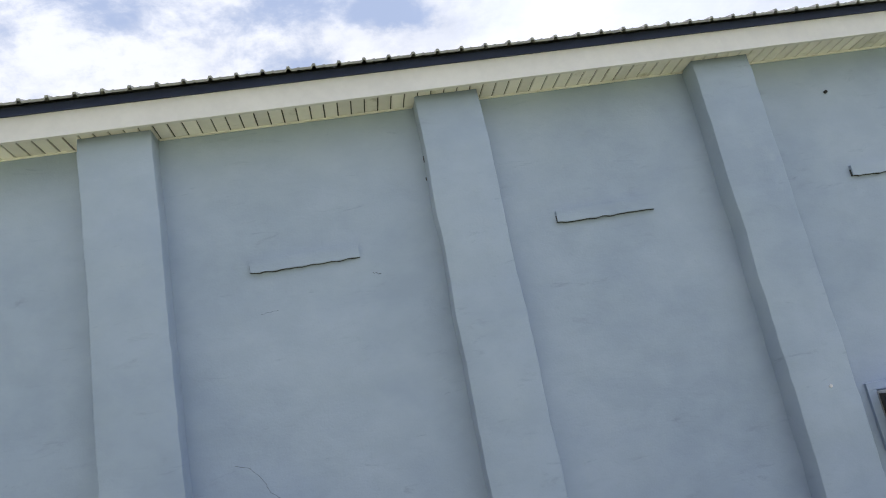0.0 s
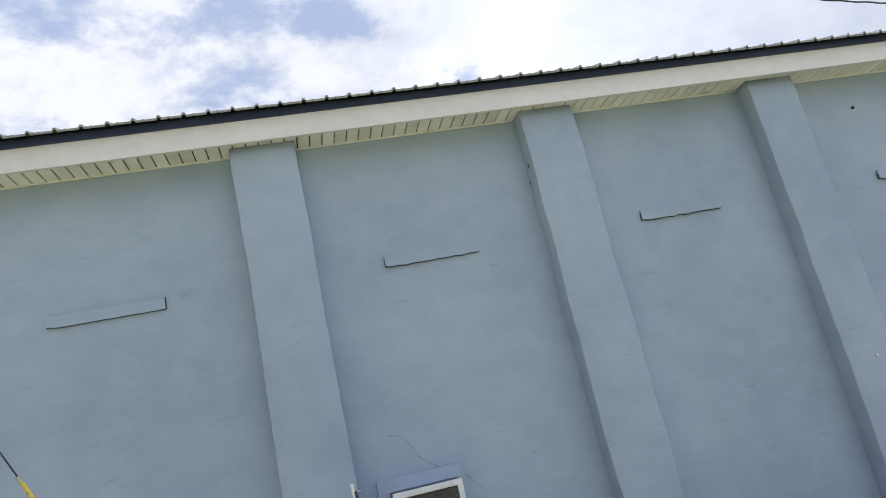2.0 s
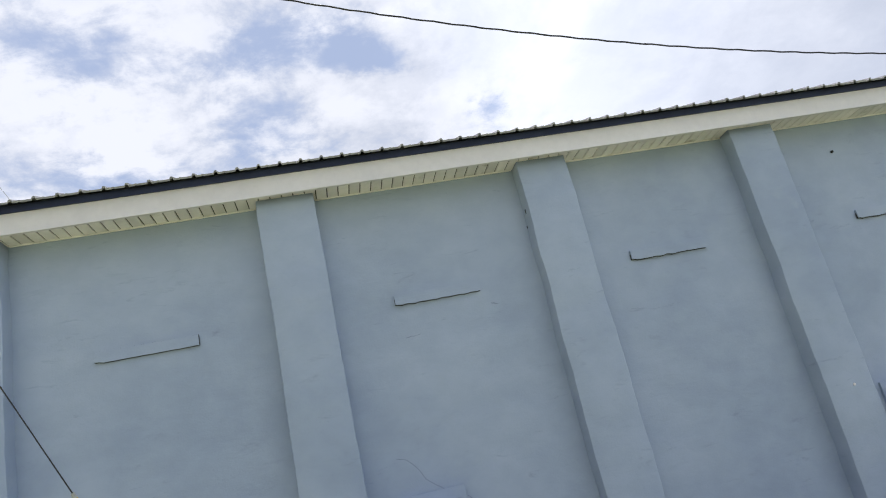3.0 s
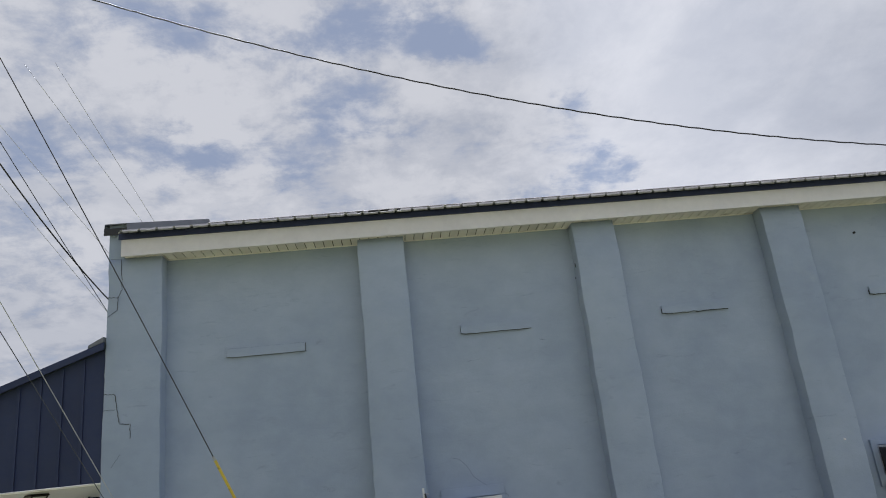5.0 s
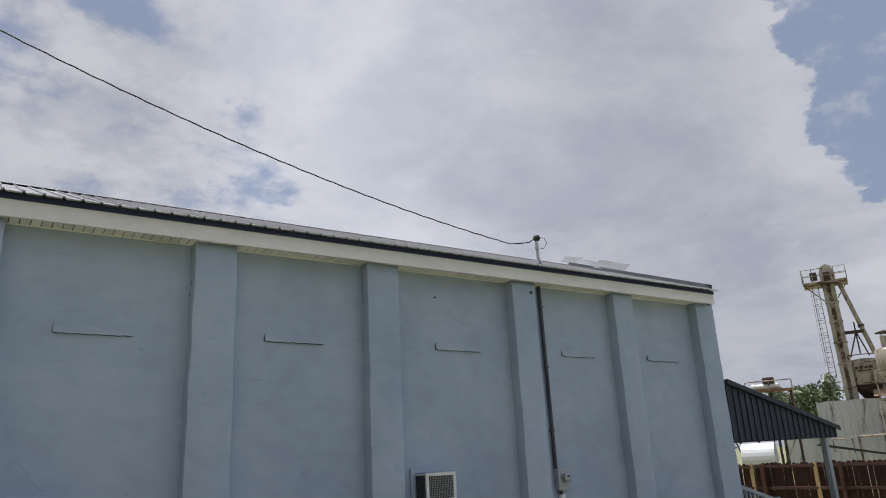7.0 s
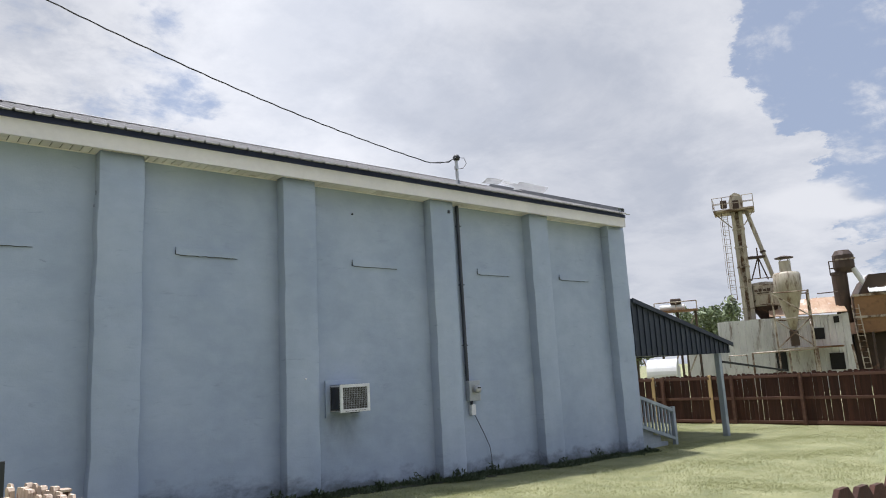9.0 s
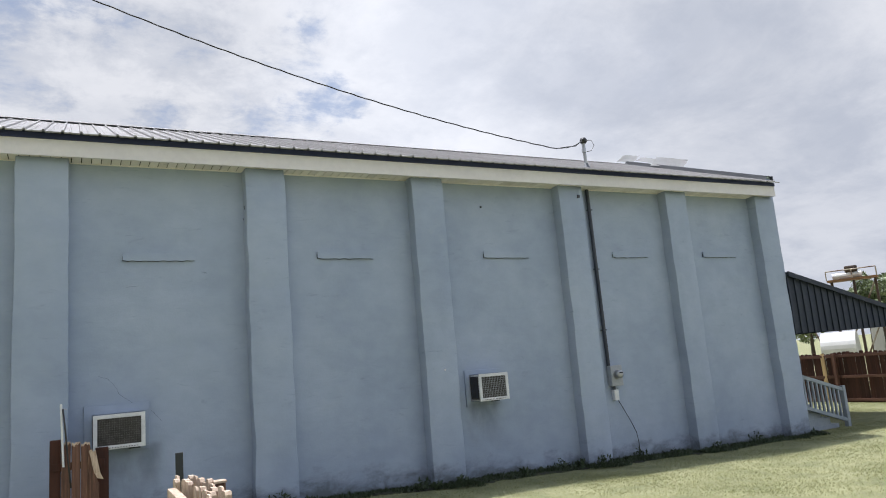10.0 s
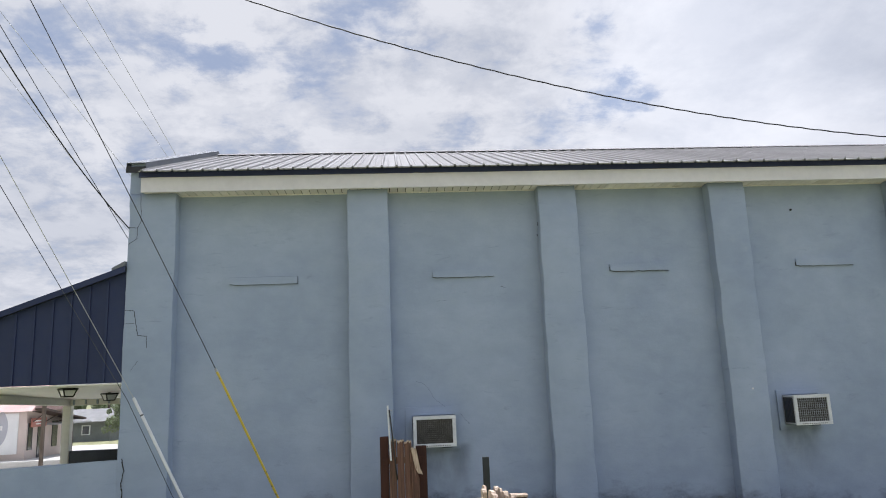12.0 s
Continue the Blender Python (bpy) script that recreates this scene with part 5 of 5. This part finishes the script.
def lp(name, bm, mat, t, label="", smooth=False):
    """A part given in the plant's own axes."""
    s, d = OFFSETS[t.name if t.name in OFFSETS else t.parent.name]
    if t.name == "bucket_elevator":
        bmesh.ops.transform(bm, matrix=Matrix.Translation((-0.8, 1.9, 2.1)) @ Matrix.Scale(1.042, 4) @ Matrix.Translation((0.8, 0, -2.1)), verts=bm.verts)
    bmesh.ops.transform(bm, matrix=Matrix.Translation((-s, -d, 0)), verts=bm.verts)
    ob = new(name, mesh(name, bm, mat, smooth))
    ob.parent = t
    return tagged(ob, label)


elev = plant_thing("bucket_elevator", -0.8, 0, "tall tan bucket elevator tower with railed head platform", "elevator tower")
for a, b in ((-1.17, -0.93), (-0.72, -0.48)):
    lp("leg_casing", boxes((a, b, -0.2, 0.2, 0, 11.7), bevel=0.02), M_TAN, elev)
lp("leg_web", boxes((-0.928, -0.722, -0.05, 0.05, 0, 11.6)), M_FRAME, elev)
for z in (2.2, 3.7, 5.2, 6.6, 7.9, 9.2, 10.4):
    lp("flange", boxes((-1.21, -0.44, -0.24, 0.24, z, z + 0.09)), M_FRAME, elev)
bm = bmesh.new()
prism(bm, [(-1.2, 11.6), (-0.42, 11.6), (-0.36, 12.3), (-0.5, 12.7), (-0.8, 12.86), (-1.08, 12.72), (-1.22, 12.3)], "y", -0.35, 0.35)
lp("head", bm, M_TAN, elev, "rounded elevator head")
lp("head_vent", boxes((-1.05, -0.62, -0.37, -0.351, 11.75, 12.35)), M_DARKSTEEL, elev)
lp("motor", boxes((-1.75, -1.35, -0.3, 0.1, 11.95, 12.45), bevel=0.06), M_DARKSTEEL, elev)
plat = lp("platform", boxes((-2.2, 0.25, -1.0, 0.9, 11.60, 11.66)), M_FRAME, elev)
for y in (-1.0, 0.9):
    bm = tubes([((-2.2, y, z), (0.25, y, z)) for z in (12.05, 12.5)], 0.021)
    for s in (-2.2, -1.6, -1.0, -0.4, 0.25):
        tube(bm, (s, y, 11.66), (s, y, 12.5), 0.021, n=8)
    lp("guard_rail", bm, M_FRAME, elev)
for s in (-2.2, 0.25):
    lp("guard_rail", tubes([((s, -1.0, z), (s, 0.9, z)) for z in (12.05, 12.5)], 0.021), M_FRAME, elev)
lp("knee_brace", tubes([((-2.1, -0.3, 11.56), (-1.2, 0, 10.6))], 0.035), M_FRAME, elev)
lp("knee_brace", tubes([((0.2, -0.3, 11.56), (-0.45, 0, 10.7))], 0.035), M_FRAME, elev)
bm = tubes([((s, -0.35, 5.8), (s, -0.35, 11.6)) for s in (-1.75, -1.40)], 0.022)
for k in range(19):
    tube(bm, (-1.75, -0.35, 5.9 + 0.3 * k), (-1.40, -0.35, 5.9 + 0.3 * k), 0.013, n=6)
lp("ladder", bm, M_FRAME, elev)
bm = bmesh.new()
for z in (6.6, 7.5, 8.4, 9.3, 10.2, 11.1):
    sweep(bm, [(-1.75 + 0.35 * (1 - math.cos(a)) / 2 - 0.12 * math.sin(a), -0.35 - 0.62 * math.sin(a), z) for a in np.linspace(0, math.pi, 9)], 0.014)
for s, y in ((-1.85, -0.7), (-1.62, -0.98), (-1.40, -0.75)):
    tube(bm, (s, y, 6.6), (s, y, 11.1), 0.012, n=6)
lp("ladder_cage", bm, M_FRAME, elev)
bm = bmesh.new()
tube(bm, (-0.25, 0.1, 11.7), (0.85, 0.1, 7.1), 0.13, n=12)
lp("spout", bm, M_TAN, elev, "sloping tan grain spout")
lp("spout_flange", tubes([((0.42 + 0.03 * k, 0.1, 8.90 - 0.13 * k), (0.45 + 0.03 * k, 0.1, 8.77 - 0.13 * k)) for k in (0,)], 0.18), M_DARKSTEEL, elev)
lp("bracket", boxes((-0.5, 0.55, -0.25, 0.25, 8.42, 8.56), (0.05, 0.13, -0.1, 0.1, 7.1, 9.1)), M_DARKSTEEL, elev)
lp("stay", tubes([((0.1, 0, 8.5), (-0.45, 0, 7.0)), ((0.1, 0, 8.5), (0.55, 0, 7.0)), ((-0.45, -0.1, 5.6), (0.2, -0.1, 6.5))], 0.04), M_DARKSTEEL, elev)

cyc = plant_thing("cyclone_hopper", 1.6, -1.0, "tan steel cyclone hopper on a braced rusty frame", "hopper")
bm = bmesh.new()
lathe(bm, [(0.16, 3.6), (0.34, 4.4), (0.76, 6.05), (0.79, 6.1), (0.79, 7.1), (0.70, 7.22), (0.34, 7.28)], (1.6, -1.0, 0), 28)
lp("drum", bm, M_TAN, cyc, smooth=True)
bm = bmesh.new()
lathe(bm, [(0.34, 7.22), (0.34, 7.95)], (1.6, -1.0, 0), 22)
lp("neck", bm, M_TAN, cyc)
bm = bmesh.new()
lathe(bm, [(0.55, 8.14), (0.55, 8.18), (0.12, 8.30)], (1.6, -1.0, 0), 22)
lp("rain_cap", bm, M_DARKSTEEL, cyc)
for a in (0.5, 2.1, 3.7, 5.3):
    lp("cap_strut", tubes([((1.6 + 0.3 * math.cos(a), -1.0 + 0.3 * math.sin(a), 7.9), (1.6 + 0.36 * math.cos(a), -1.0 + 0.36 * math.sin(a), 8.15))], 0.025), M_FRAME, cyc)
legs = [(0.62, -2.0), (2.62, -2.0), (2.62, 0.0), (0.62, 0.0)]
for s, y in legs:
    lp("leg", boxes((s - 0.042, s + 0.042, y - 0.042, y + 0.042, 0, 6.0)), M_FRAME, cyc)
for z in (2.55, 4.35, 5.95):
    for (a, b), (c, d) in zip(legs, legs[1:] + legs[:1]):
        lp("girt", tubes([((a, b, z), (c, d, z))], 0.038), M_FRAME, cyc)
lp("cross_brace", tubes([((0.62, -2, 2.6), (2.62, -2, 4.35)), ((2.62, -2, 2.6), (0.62, -2, 4.35)), ((0.62, -2, 5.9), (2.62, -2, 4.4)), ((2.62, -2, 2.6), (2.62, 0, 4.35)), ((2.62, -2, 5.9), (2.62, 0, 4.4)), ((0.62, -2, 2.6), (0.62, 0, 4.35))], 0.042), M_FRAME, cyc)
lp("chute", boxes((1.35, 1.85, -1.3, -0.7, 2.7, 3.65), bevel=0.03), M_DARKSTEEL, cyc)

bin_ = plant_thing("holding_bin", 0.2, 2.5, "tan holding bin with a railed top behind the hopper", "bin")
bm = bmesh.new()
lathe(bm, [(0.93, 5.45), (0.95, 5.5), (0.95, 6.85), (0.90, 7.02), (0.3, 7.12)], (0.25, 2.5, 0), 28)
lp("bin_body", bm, M_TAN, bin_, smooth=True)
bm = bmesh.new()
lathe(bm, [(0.2, 4.3), (0.94, 5.45)], (0.25, 2.5, 0), 28)
lp("bin_cone", bm, M_DARKSTEEL, bin_)
for z in (5.52, 6.2, 6.8):
    bm = bmesh.new()
    lathe(bm, [(0.955, z), (0.985, z + 0.01), (0.985, z + 0.06), (0.955, z + 0.07)], (0.25, 2.5, 0), 28)
    lp("bin_band", bm, M_FRAME, bin_)
lp("bin_rail", tubes([((-0.6, 1.6, 7.3), (1.1, 1.6, 7.3)), ((-0.6, 1.6, 7.05), (-0.6, 1.6, 7.3)), ((1.1, 1.6, 7.05), (1.1, 1.6, 7.3))], 0.03), M_FRAME, bin_)
lp("faded_lettering", boxes(*[(-0.35 + 0.26 * k, -0.15 + 0.26 * k, 1.535, 1.62, 6.42, 6.56 + 0.05 * (k % 2)) for k in range(4)], (-0.2, 0.5, 1.535, 1.6, 6.28, 6.34)), M_DARKSTEEL, bin_)
lp("bin_leg", boxes((-0.55, -0.45, 1.95, 2.05, 0, 5.5), (0.95, 1.05, 1.95, 2.05, 0, 5.5)), M_FRAME, bin_)

shed = plant_thing("plant_shed", 1.0, 3.5, "weathered corrugated metal shed with rust-streaked roof", "shed")
rng = random.Random(21)
lp("frame_core", boxes((-2.75, 4.75, 0.65, 7.0, 0, 4.4)), M_DARKSTEEL, shed)
s = -2.8
k = 0
while s < 4.8:
    w = 0.40
    top = 4.55 + rng.uniform(-0.03, 0.03)
    bm = bmesh.new()
    prism(bm, [(s, 0.60), (s + 0.03, 0.56), (s + 0.06, 0.60), (s + 0.18, 0.60), (s + 0.20, 0.58), (s + 0.22, 0.60), (s + w - 0.004, 0.60), (s + w - 0.004, 0.62), (s, 0.62)], "z", 0.0, top)
    lp("sheet", bm, M_SHED, shed)
    s += w
    k += 1
lp("side_wall", boxes((-2.84, -2.80, 0.62, 7.0, 0, 4.5)), M_SHED, shed)
for j in range(9):
    a = 0.35 + 0.5 * j
    bm = bmesh.new()
    o = rng.uniform(-0.04, 0.04)
    prism(bm, [(0.35 + o, 4.62), (4.2 + o, 5.85), (4.2 + o, 5.88), (0.35 + o, 4.66)], "x", a, a + 0.505 if j < 8 else a + 0.4)
    rs = lp("roof_sheet", bm, M_RUSTROOF, shed)
    bm = bmesh.new()
    prism(bm, [(0.36 + o, 4.668), (4.18 + o, 5.885), (4.18 + o, 5.92), (0.36 + o, 4.70)], "x", a + 0.03, a + 0.07)
    lp("roof_rib", bm, M_RUSTROOF, rs)
for a, b, c, d in ((2.62, 3.35, 3.05, 3.75), (3.45, 4.25, 1.15, 2.15), (0.45, 1.05, 1.2, 2.4), (3.95, 4.25, 4.0, 4.4)):
    lp("opening", boxes((a, b, 0.52, 0.56, c, d)), M_HOLE, shed)
bm = bmesh.new()
tube(bm, (-0.9, -1.2, 2.38), (2.8, -1.2, 2.48), 0.06, n=8)
for q in (-0.88, 1.2, 2.75):
    tube(bm, (q, -1.2, 0), (q, -1.2, 2.42), 0.06, n=8)
lp("dock_rail", bm, M_FRAME, shed)
lp("dock_roof", boxes((0.9, 4.2, -1.0, 0.5, 2.5, 2.6)), M_RUSTY, shed)
lp("stand_pipe", tubes([((4.85, -0.6, 0), (4.65, -0.6, 2.6))], 0.06), M_FRAME, shed)
bm = bmesh.new()
prism(bm, [(-3.1, 2.0), (-2.9, 2.1), (1.0, 1.3), (1.0, 1.2)], "y", -2.3, -1.9)
lp("conveyor", bm, M_STAKE, shed)
lp("conveyor_rail", tubes([((-2.2, -2.0, 1.6), (-2.2, -2.0, 2.3)), ((-1.2, -2.0, 1.5), (-1.2, -2.0, 2.3)), ((-2.2, -2.0, 2.3), (-1.2, -2.0, 2.3))], 0.035), M_FRAME, shed)

blow = plant_thing("dust_collector", 5.0, 2.0, "rusty dark dust collector drum on a stack", "dust collector")
bm = bmesh.new()
lathe(bm, [(0.44, 4.0), (0.46, 7.25)], (4.75, 2.0, 0), 20)
lp("flue", bm, M_DARKSTEEL, blow)
bm = bmesh.new()
lathe(bm, [(0.5, 7.2), (0.62, 7.5), (0.62, 8.3), (0.42, 8.62)], (5.1, 2.0, 0), 12)
lp("drum", bm, M_DARKSTEEL, blow)
lp("drum_band", boxes((4.6, 5.72, 1.33, 1.375, 7.95, 8.05)), M_FRAME, blow)
bm = bmesh.new()
tube(bm, (5.55, 1.7, 7.4), (6.1, 1.7, 6.2), 0.17, n=12)
lp("elbow_duct", bm, M_TANK, blow, "pale cream duct")
bm = tubes([((4.2, 1.2, 7.0), (4.7, 1.2, 7.0)), ((4.2, 1.2, 7.0), (4.2, 1.2, 7.9)), ((4.2, 1.2, 7.9), (4.6, 1.2, 7.9)), ((3.3, 1.4, 5.95), (4.5, 1.4, 5.98)), ((4.2, 1.2, 7.45), (4.6, 1.2, 7.45))], 0.035)
lp("side_rail", bm, M_DARKSTEEL, blow)

rust = plant_thing("rusty_building", 9.5, 3.0, "rust-stained plate building with metal roof and dark openings", "building")
lp("upper_wall", boxes((5.3, 16, 1.2, 8, 3.3, 5.7)), M_RUSTY, rust)
lp("lower_wall", boxes((5.1, 16, 2.4, 8, 0, 3.28)), M_DARKSTEEL, rust)
bm = bmesh.new()
prism(bm, [(5.6, 5.7), (16, 5.7), (16, 7.2), (7.0, 6.9), (6.3, 6.9)], "y", 1.5, 8.2)
lp("gable", bm, M_DARKSTEEL, rust)
for j in range(22):
    a = 6.15 + 0.45 * j
    bm = bmesh.new()
    prism(bm, [(0.9, 5.72), (3.6, 7.0), (3.6, 7.04), (0.9, 5.76)], "x", a, a + 0.446)
    rs = lp("roof_sheet", bm, M_SHED, rust)
    bm = bmesh.new()
    prism(bm, [(0.9, 5.762), (3.6, 7.042), (3.6, 7.09), (0.9, 5.81)], "x", a + 0.02, a + 0.07)
    lp("roof_rib", bm, M_SHED, rs)
lp("band", boxes((5.2, 16, 1.12, 1.195, 4.2, 4.34), (5.2, 16, 1.12, 1.195, 5.55, 5.68)), M_FRAME, rust)
bm = tubes([((s, 0.2, 0.4), (s - 0.25, 0.2, 5.0)) for s in (5.25, 5.62)], 0.035)
for k in range(13):
    z = 0.8 + 0.33 * k
    tube(bm, (5.25 - 0.25 * (z - 0.4) / 4.6, 0.2, z), (5.62 - 0.25 * (z - 0.4) / 4.6, 0.2, z), 0.022, n=6)
lp("ladder", bm, M_FRAME, rust)
lp("trestle", tubes([((6.0 + 1.1 * k, 0.9, 0), (6.0 + 1.1 * k, 0.9, 3.3)) for k in range(8)] + [((6.0 + 1.1 * k, 0.9, 0.4), (7.1 + 1.1 * k, 0.9, 3.2)) for k in range(0, 7, 2)], 0.07), M_DARKSTEEL, rust)

tank = plant_thing("storage_tank", -6.5, -3, "white painted storage tank behind the fence", "tank")
bm = bmesh.new()
tube(bm, (-7.0, -3.0, 1.38), (-5.2, -3.0, 1.38), 0.95, n=28)
lp("shell", bm, M_TANK, tank)
lp("saddle", boxes((-6.8, -6.6, -3.6, -2.4, 0, 0.8), (-6.0, -5.8, -3.6, -2.4, 0, 0.8)), M_FRAME, tank)
rack = plant_thing("pipe_rack", -5.2, 0, "rusty steel pipe rack with a railed top platform", "pipe rack")
for s in (-6.4, -5.2, -4.05):
    lp("column", boxes((s - 0.07, s + 0.07, -0.1, 0.1, 0, 5.5)), M_DARKSTEEL, rack)
lp("deck", boxes((-6.6, -3.9, -0.5, 0.5, 5.4, 5.52)), M_RUSTY, rack)
lp("rack_rail", tubes([((-6.6, -0.5, 6.05), (-3.9, -0.5, 6.05)), ((-6.6, -0.5, 5.5), (-6.6, -0.5, 6.05)), ((-5.2, -0.5, 5.5), (-5.2, -0.5, 6.05)), ((-3.9, -0.5, 5.5), (-3.9, -0.5, 6.05))], 0.035), M_FRAME, rack)
bm = bmesh.new()
tube(bm, (-6.3, 0, 5.72), (-4.7, 0, 5.72), 0.2, n=12)
lp("pipe", bm, M_TANK, rack)
lp("pump", boxes((-5.6, -4.9, -0.2, 0.2, 5.9, 6.3), bevel=0.1), M_DARKSTEEL, rack)
lp("brace", tubes([((-6.4, 0, 0.6), (-5.2, 0, 3.0)), ((-5.2, 0, 0.6), (-4.05, 0, 3.0)), ((-5.2, 0, 3.0), (-4.05, 0, 5.3)), ((-6.4, 0, 3.0), (-4.05, 0, 3.0)), ((-7.6, -1, 2.4), (-6.9, -1, 0.4))], 0.05), M_FRAME, rack)
lp("bin_shell", boxes((-4.9, -3.0, 1.2, 3.0, 0, 3.0), bevel=0.05), M_SHED, rack)


def plant_tree(s, d, hgt, spread, seed, leaves=5000):
    p = pm @ Vector((s, d, 0))
    tree((p.x, p.y, 0), hgt, spread, leaves, seed, "leafy green tree behind the grain plant", leaf=0.2)


plant_tree(-3.0, 16, 7.9, 2.9, 11)
plant_tree(-6.6, 18, 7.2, 2.6, 17)
plant_tree(-10.5, 14, 6.0, 2.6, 19)
plant_tree(13.5, 18, 5.5, 3.0, 23)

# ---- weeds and grass ----
def weed(x, y, r, hgt, seed):
    nr = np.random.RandomState(seed)
    z = ground_z(x)
    vs, fs = [], []
    for n in range(90):
        a, q = nr.uniform(0, math.tau), r * nr.uniform(0, 1) ** 0.7
        b = np.array((x + q * math.cos(a), y + 0.6 * q * math.sin(a), z + nr.uniform(0, hgt) * (1 - q / r * 0.6)))
        u = nr.normal(0, 1, 3)
        u[2] = abs(u[2])
        u /= np.linalg.norm(u)
        v = np.cross(u, nr.normal(0, 1, 3))
        v /= np.linalg.norm(v)
        s = nr.uniform(0.02, 0.055)
        i = len(vs)
        vs += [b, b + u * s + v * s * 0.4, b + u * 2 * s, b + u * s - v * s * 0.4]
        fs.append((i, i + 1, i + 2, i + 3))
    for n in range(8):
        a = nr.uniform(0, math.tau)
        b = np.array((x + r * 0.3 * math.cos(a), y + r * 0.2 * math.sin(a), z - 0.03))
        tip = b + np.array((nr.normal(0, 0.05), nr.normal(0, 0.05), hgt * nr.uniform(0.7, 1.2)))
        i = len(vs)
        vs += [b, b + (0.008, 0, 0), tip]
        fs.append((i, i + 1, i + 2))
    tagged(new("weed_clump", quads("weed_clump", vs, fs, M_WEED)), "dark green weeds growing along the wall foot", "weeds", "weeds along the wall")


rng = random.Random(31)
for k, (x, y) in enumerate(((10.7, -0.14), (11.5, -0.2), (11.9, -0.16), (12.35, -0.34), (13.35, -0.14), (14.2, -0.12), (15.2, -0.34), (16.6, -0.13), (18.1, -0.36), (8.7, -0.3), (9.35, -0.36), (6.4, -0.33))):
    weed(x, y, rng.uniform(0.16, 0.32), rng.uniform(0.10, 0.26), 40 + k)


def weed_strip():
    """A ragged strip of low growth at the wall foot, following bays and pilasters, thickened to stand in for shade."""
    nr = np.random.RandomState(77)
    vs, fs = [], []
    for n in range(16000):
        x = nr.uniform(5.0, 18.6)
        front = PIL_Y if any(a - 0.1 < x < b + 0.1 for a, b in PILASTERS) else 0.0
        wide = 0.14 + 0.42 * max(0.0, noise.noise((x * 1.3, 3.0, 0)) + 0.45)
        q = nr.uniform(0, 1) ** 1.6
        b = np.array((x, front - 0.02 - wide * q, ground_z(x) - 0.01))
        hgt = (0.03 + 0.09 * max(0.0, noise.noise((x * 2.1, 8.0, 0)) + 0.4)) * (1 - 0.7 * q)
        u = np.array((nr.normal(0, 0.5), nr.normal(0, 0.5) - 0.2, 1.0))
        u /= np.linalg.norm(u)
        v = np.cross(u, nr.normal(0, 1, 3))
        v /= np.linalg.norm(v)
        b = b + u * hgt * nr.uniform(0, 0.7)
        s = nr.uniform(0.012, 0.035)
        i = len(vs)
        vs += [b, b + u * s + v * s * 0.45, b + u * 2.2 * s, b + u * s - v * s * 0.45]
        fs.append((i, i + 1, i + 2, i + 3))
    tagged(new("weed_strip", quads("weed_strip", vs, fs, M_WEED)), "low dark weeds and leaf litter along the wall foot, thickened for its shade", "weeds", kind="stuff")


weed_strip()


def soil_bed():
    """Shade painted along the wall as a dark sheet, thinning raggedly into the lawn."""
    vs, fs = [], []
    n = 150
    for i in range(n + 1):
        x = 2.0 + 16.7 * i / n
        w = 0.36 + 0.20 * noise.noise((x * 0.7, 2.0, 0)) + 0.20 * noise.noise((x * 4.0, 5.0, 0))
        for k in range(4):
            q = k / 3
            vs.append((x, 0.03 - (w + 0.03) * q, ground_z(x) + 0.035 * (1 - q) + 0.028 * math.sin(q * 3) - 0.012))
    for i in range(n):
        for k in range(3):
            a = i * 4 + k
            fs.append((a, a + 1, a + 5, a + 4))
    ob = new("soil_bed", quads("soil_bed", vs, fs, M_FOOTSHADE))
    ob.data.polygons.foreach_set("use_smooth", [True] * len(ob.data.polygons))
    tagged(ob, "dark strip for the shade along the wall foot", "soil", kind="stuff")


soil_bed()


def grass():
    nr = np.random.RandomState(2)
    n = 620000
    x = nr.uniform(7.0, 26.5, n)
    y = nr.uniform(-9.0, 6.0, n)
    cells = np.array([[noise.noise((7.0 + 0.25 * i, 9.0, 5.0 + (-9.0 + 0.25 * j) * 0.9)) for j in range(62)] for i in range(80)])
    swell = np.array([[0.035 * (noise.noise((0.5 * (7.0 + 0.25 * i), 0.5 * (-9.0 + 0.25 * j), 0)) - 0.2) for j in range(62)] for i in range(80)])
    ci, cj = ((x - 7.0) / 0.25).astype(int), ((y + 9.0) / 0.25).astype(int)
    keep = ((y < -0.12) | (x > 18.4)) & (nr.uniform(-0.6, 0.6, n) < cells[ci, cj] + 0.3)
    x, y, ci, cj = x[keep], y[keep], ci[keep], cj[keep]
    n = len(x)
    z = 0.02 + 0.40 * np.clip((16.5 - x) / 13.0, 0, 1) + swell[ci, cj] - 0.008
    a = nr.uniform(0, math.tau, n)
    hgt = nr.uniform(0.012, 0.036, n)
    lean = nr.normal(0, 0.034, (2, n))
    w = nr.uniform(0.004, 0.009, n)
    vs = np.empty((n, 3, 3))
    vs[:, 0] = np.stack([x - w * np.cos(a), y - w * np.sin(a), z], 1)
    vs[:, 1] = np.stack([x + w * np.cos(a), y + w * np.sin(a), z], 1)
    vs[:, 2] = np.stack([x + lean[0], y + lean[1], z + hgt], 1)
    me = bpy.data.meshes.new("grass")
    me.vertices.add(3 * n)
    me.vertices.foreach_set("co", vs.ravel())
    me.loops.add(3 * n)
    me.loops.foreach_set("vertex_index", np.arange(3 * n))
    me.polygons.add(n)
    me.polygons.foreach_set("loop_start", np.arange(0, 3 * n, 3))
    me.update()
    me.materials.append(M_GRASS)
    tagged(new("grass", me), "short mown yellow-green grass blades", "grass", kind="stuff")


grass()
